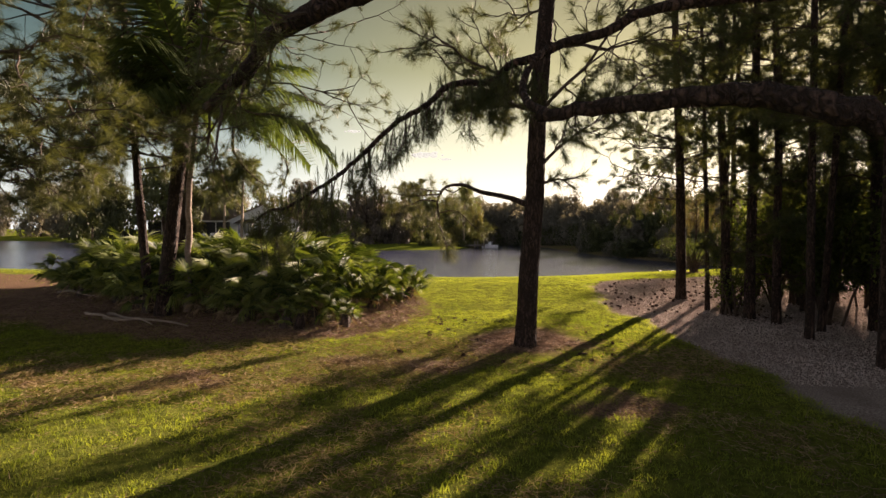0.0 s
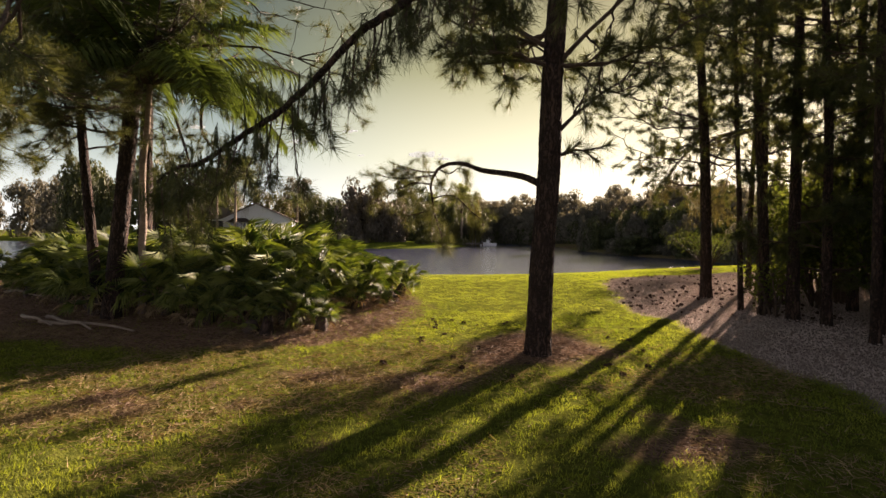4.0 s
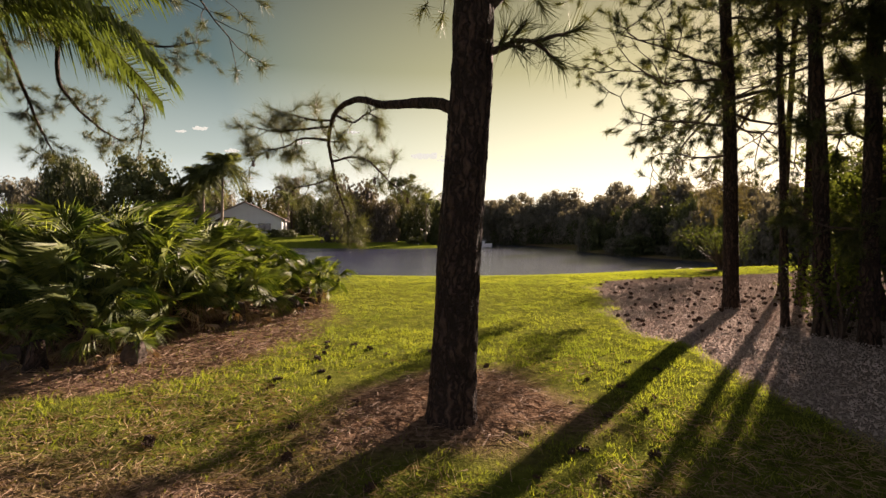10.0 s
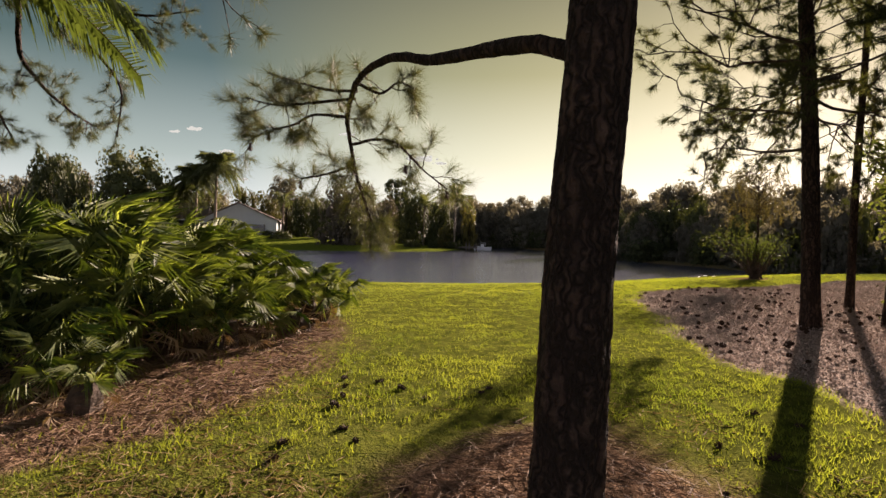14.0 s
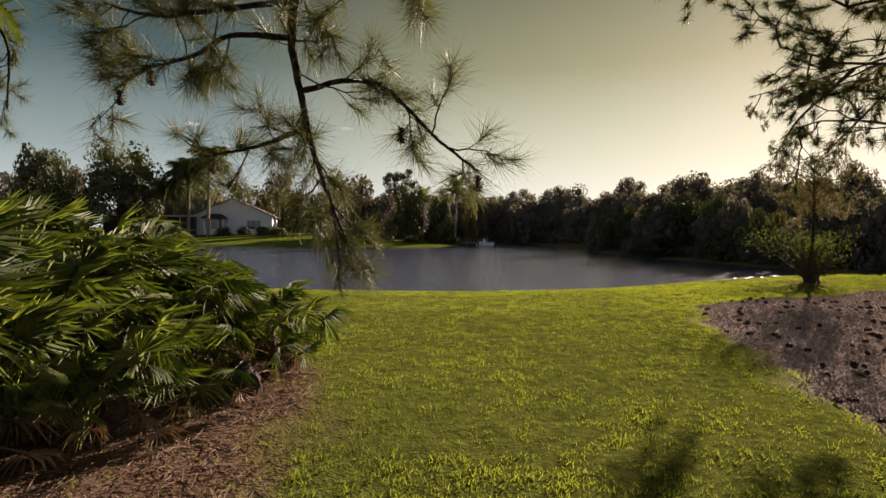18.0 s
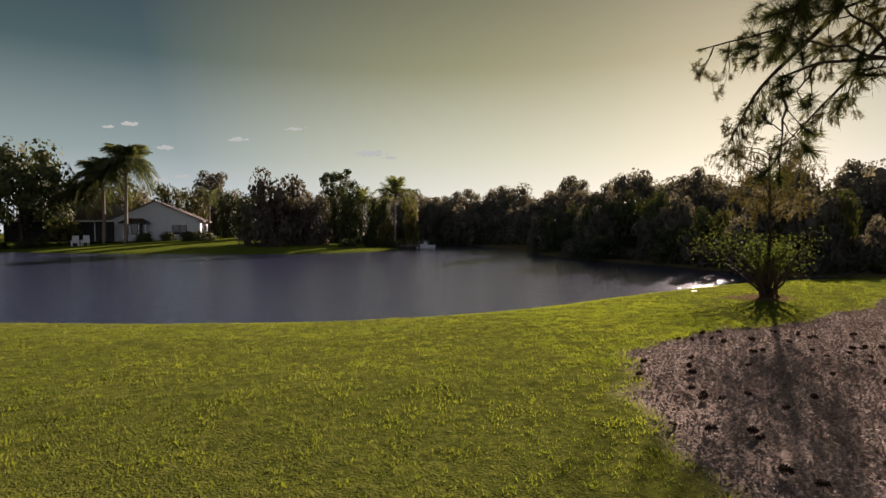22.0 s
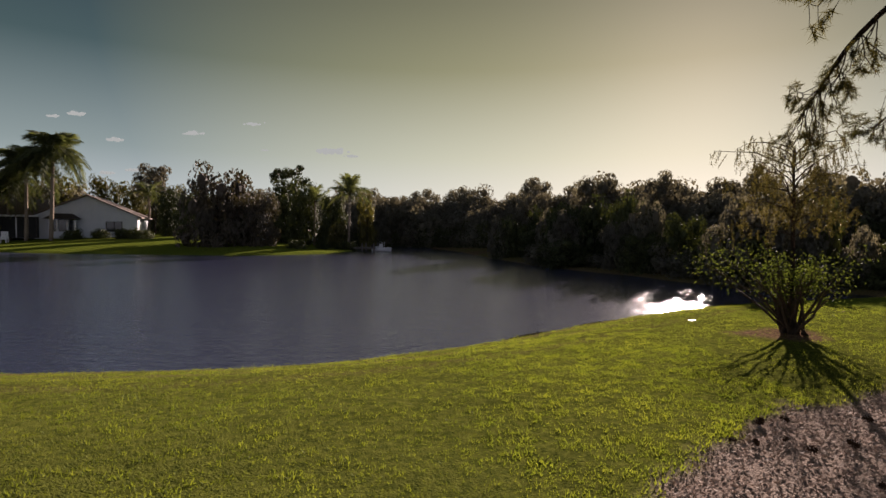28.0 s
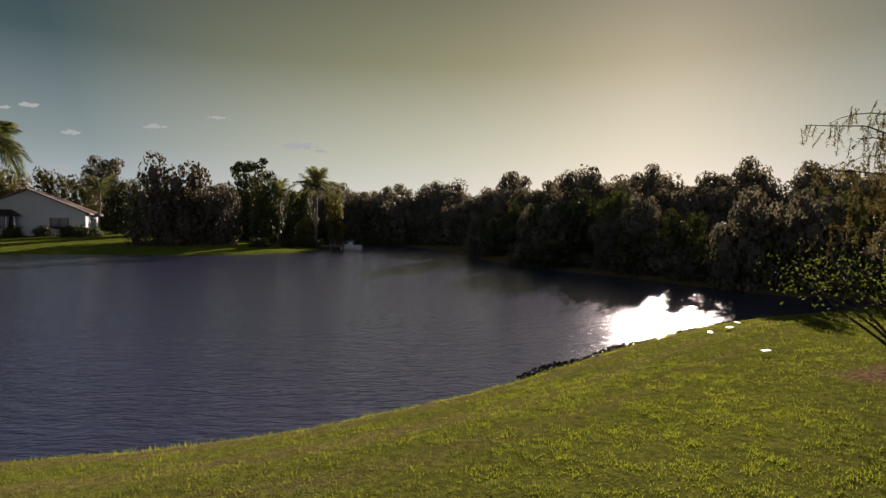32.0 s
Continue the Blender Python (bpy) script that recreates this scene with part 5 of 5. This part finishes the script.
# ------- the lake house
def lake_house(at, turn):
    root = thing("lake_house", "white stucco gabled house with brown shingle roof", "house", (*at, gz(*at)), turn)
    W, D, E, P = 9.6, 9.0, 2.35, 4.55
    g = Geo()
    h = W / 2
    v = [(-h, 0, -0.1), (h, 0, -0.1), (h, 0, E), (0, 0, P), (-h, 0, E), (-h, D, -0.1), (h, D, -0.1), (h, D, E), (0, D, P), (-h, D, E)]
    f = [(0, 1, 2), (0, 2, 4), (4, 2, 3), (5, 9, 7), (5, 7, 6), (9, 8, 7), (1, 6, 7), (1, 7, 2), (0, 4, 9), (0, 9, 5)]
    part("wall", g.add(v, f), STUCCO, root)
    for s in (-1, 1):
        g = Geo()
        sl = (P - E) / h
        x1, z1 = s * (h + 0.45), E - 0.45 * sl
        n = [(0, -0.4, P + 0.02), (0, D + 0.4, P + 0.02), (x1, D + 0.4, z1 + 0.02), (x1, -0.4, z1 + 0.02)]
        n += [(x, y, z + 0.16) for x, y, z in n]
        part("roof_slope", g.add(n, [(0, 1, 2), (0, 2, 3), (4, 6, 5), (4, 7, 6), (0, 4, 5), (0, 5, 1), (1, 5, 6), (1, 6, 2), (2, 6, 7), (2, 7, 3), (3, 7, 4), (3, 4, 0)]), SHINGLE, root)
    # bay window under its own little hipped roof
    bay = part("bay_window", Geo().box((-2.1, -0.35, 0.35), (2.5, 0.7, 0.7)), STUCCO, root)
    for x in (-3.25, -2.55, -1.65, -0.95):
        part("mullion", Geo().box((x, -0.62, 1.3), (0.12, 0.1, 1.3)), WHITE_TRIM, bay)
    for x in (-2.9, -2.1, -1.3):
        part("pane", Geo().box((x, -0.58, 1.3), (0.62, 0.03, 1.2)), GLASS, bay)
    g = Geo()
    part("canopy", g.add([(-3.75, -1.1, 2.02), (-0.45, -1.1, 2.02), (-0.45, 0.02, 2.02), (-3.75, 0.02, 2.02), (-2.9, -0.35, 2.6), (-1.3, -0.35, 2.6), (-1.3, 0.02, 2.6), (-2.9, 0.02, 2.6)],
                         [(0, 1, 5), (0, 5, 4), (1, 2, 6), (1, 6, 5), (3, 0, 4), (3, 4, 7), (4, 5, 6), (4, 6, 7), (0, 2, 1), (0, 3, 2)]), DARK_TRIM, root, "dark hipped canopy over the bay")
    side = part("side_window", Geo().box((2.55, -0.03, 1.25), (1.5, 0.08, 1.1)), GLASS, root)
    for x in (1.8, 2.55, 3.3):
        part("window_frame", Geo().box((x, -0.05, 1.25), (0.07, 0.1, 1.15)), DARK_TRIM, side)
    # side wing and screened porch
    wing = part("wing_wall", Geo().box((-9.2, 3.6, 1.2), (10.0, 5.5, 2.6)), STUCCO, root)
    g = Geo()
    part("wing_roof", g.add([(-14.8, 0.4, 2.45), (-4.0, 0.4, 2.45), (-4.0, 7, 2.45), (-14.8, 7, 2.45), (-12.2, 3.7, 4.2), (-4.2, 3.7, 4.2)], [(0, 1, 5), (0, 5, 4), (1, 2, 5), (2, 3, 4), (2, 4, 5), (3, 0, 4), (0, 2, 1), (0, 3, 2)]), SHINGLE, wing)
    porch = part("screen_porch", Geo().box((-9.4, -0.1, 1.1), (10.2, 1.6, 2.2)), SCREEN, root, "dark screened porch")
    for k in range(7):
        part("post", Geo().box((-14.5 + 1.7 * k, -0.93, 1.12), (0.09, 0.09, 2.3)), WHITE_TRIM if k % 2 else DARK_TRIM, porch)
    part("beam", Geo().box((-9.4, -0.95, 2.28), (10.4, 0.12, 0.14)), WHITE_TRIM, porch)
    part("gutter", Geo().box((5.1, 4.5, 2.2), (0.12, 9.6, 0.12)), DARK_TRIM, root)
    return root


lake_house((-39.0, 68.8), 24)


def garden_house(at, turn):
    root = thing("garden_house", "pale house half hidden behind the trees", "house", (*at, gz(*at)), turn)
    part("wall", Geo().box((0, 2, 1.2), (7, 4, 2.6)), STUCCO, root)
    g = Geo()
    part("roof", g.add([(-4, -0.5, 2.45), (4, -0.5, 2.45), (4, 4.5, 2.45), (-4, 4.5, 2.45), (-2, 2, 3.5), (2, 2, 3.5)], [(0, 1, 5), (0, 5, 4), (1, 2, 5), (2, 3, 4), (2, 4, 5), (3, 0, 4), (0, 2, 1), (0, 3, 2)]), SHINGLE, root)
    for k in range(4):
        part("column", Geo().box((-3 + 2 * k, -0.3, 1.2), (0.2, 0.2, 2.5)), WHITE_TRIM, root)
    for k in range(3):
        part("window", Geo().box((-2 + 2 * k, -0.02, 1.2), (1.1, 0.06, 1.2)), GLASS, root)


garden_house((-18.6, 75.5), 15)


def garden_chair(x, y, turn):
    root = thing("garden_chair", "white slatted garden chair on the lawn", "chair", (x, y, gz(x, y)), turn, "garden chairs")
    part("seat", Geo().box((0, 0, 0.36), (0.6, 0.55, 0.05)), WHITE_TRIM, root)
    for k in range(5):
        part("back_slat", Geo().box((-0.24 + 0.12 * k, 0.3, 0.72), (0.1, 0.04, 0.75)), WHITE_TRIM, root)
    for sx in (-0.3, 0.3):
        part("armrest", Geo().box((sx, 0, 0.58), (0.1, 0.6, 0.04)), WHITE_TRIM, root)
        for sy in (-0.22, 0.24):
            part("leg", Geo().box((sx, sy, 0.28), (0.07, 0.07, 0.58)), WHITE_TRIM, root)


garden_chair(-42.9, 61.2, 30)
garden_chair(-41.9, 61.4, 20)


def dock():
    root = thing("boat_dock", "small weathered wooden dock on posts", "dock", (-7.35, 60.6, WATER_Z), -8)
    for k in range(14):
        part("plank", Geo().box((-1.15 + 0.17 * k, 0, 0.34), (0.15, 1.2, 0.04)), DOCK_WOOD, root)
    for x in (-1.1, 0.0, 1.1):
        for y in (-0.55, 0.55):
            g = Geo()
            g.tube([(x, y, -0.9), (x, y, 0.2), (x, y, 0.75)], [0.07, 0.07, 0.06], 8)
            part("post", g, DOCK_WOOD, root)
    for y in (-0.5, 0.5):
        part("beam", Geo().box((0, y, 0.27), (2.4, 0.08, 0.1)), DOCK_WOOD, root)


dock()


def boat():
    root = thing("motor_boat", "small white motor boat moored at the dock", "boat", (-5.75, 60.4, WATER_Z), -12)
    g = Geo()
    t = np.linspace(0, 1, 12)
    half = 0.42 * np.sqrt(np.clip(1 - t ** 3, 0, 1))
    rings = []
    for a, b in ((0.45, -0.1), (0.85, 0.08), (1.0, 0.3)):
        rings.append(np.concatenate([np.stack([-0.8 + 1.8 * t * (0.94 + 0.06 * a), half * a, np.full(12, b) + 0.08 * t], -1), np.stack([-0.8 + 1.8 * t * (0.94 + 0.06 * a), -half * a, np.full(12, b) + 0.08 * t], -1)[::-1]]))
    v = np.concatenate(rings)
    f = []
    for k in range(2):
        for j in range(24):
            a, b = k * 24 + j, k * 24 + (j + 1) % 24
            f += [(a, b, b + 24), (a, b + 24, a + 24)]
    f += [(0, j, j + 1) for j in range(1, 23)]
    part("hull", g.add(v, f), BOAT, root)
    part("deck", Geo().box((0.45, 0, 0.3), (0.7, 0.55, 0.04)), BOAT, root)
    part("console", Geo().box((0.0, 0, 0.45), (0.25, 0.3, 0.4)), BOAT, root)
    part("seat", Geo().box((-0.4, 0, 0.36), (0.22, 0.5, 0.18)), BOAT, root)
    part("outboard", Geo().box((-0.86, 0, 0.4), (0.16, 0.18, 0.4)), DARK_TRIM, root)
    for sx, sy in ((-0.1, 0.25), (-0.1, -0.25), (0.2, 0.25), (0.2, -0.25)):
        part("canopy_pole", Geo().tube([(sx, sy, 0.3), (sx, sy, 0.85)], [0.015, 0.015], 5), WHITE_TRIM, root)


boat()

scrap = part("paper_scrap", Geo().add([(-0.05, -0.04, 0), (0.05, -0.04, 0.01), (0.06, 0.03, 0.01), (-0.05, 0.04, 0), (-0.05, -0.04, 0.01), (0.05, -0.04, 0.02), (0.06, 0.03, 0.02), (-0.05, 0.04, 0.01)], [(0, 2, 1), (0, 3, 2), (4, 5, 6), (4, 6, 7), (0, 1, 5), (0, 5, 4), (1, 2, 6), (1, 6, 5), (2, 3, 7), (2, 7, 6), (3, 0, 4), (3, 4, 7)]), WHITE_TRIM)
scrap.location = (5.38, 20.83, gz(5.38, 20.83) + 0.05)
tagged(scrap, "crumpled white scrap lying on the grass", "paper", "paper scraps")
for k, (x, y) in enumerate(((6.3, 23.3), (5.75, 22.9), (6.9, 24.1))):
    copy_thing(scrap, pose(x, y, gz(x, y) + 0.04, 0, 0, 50 * k + 20))


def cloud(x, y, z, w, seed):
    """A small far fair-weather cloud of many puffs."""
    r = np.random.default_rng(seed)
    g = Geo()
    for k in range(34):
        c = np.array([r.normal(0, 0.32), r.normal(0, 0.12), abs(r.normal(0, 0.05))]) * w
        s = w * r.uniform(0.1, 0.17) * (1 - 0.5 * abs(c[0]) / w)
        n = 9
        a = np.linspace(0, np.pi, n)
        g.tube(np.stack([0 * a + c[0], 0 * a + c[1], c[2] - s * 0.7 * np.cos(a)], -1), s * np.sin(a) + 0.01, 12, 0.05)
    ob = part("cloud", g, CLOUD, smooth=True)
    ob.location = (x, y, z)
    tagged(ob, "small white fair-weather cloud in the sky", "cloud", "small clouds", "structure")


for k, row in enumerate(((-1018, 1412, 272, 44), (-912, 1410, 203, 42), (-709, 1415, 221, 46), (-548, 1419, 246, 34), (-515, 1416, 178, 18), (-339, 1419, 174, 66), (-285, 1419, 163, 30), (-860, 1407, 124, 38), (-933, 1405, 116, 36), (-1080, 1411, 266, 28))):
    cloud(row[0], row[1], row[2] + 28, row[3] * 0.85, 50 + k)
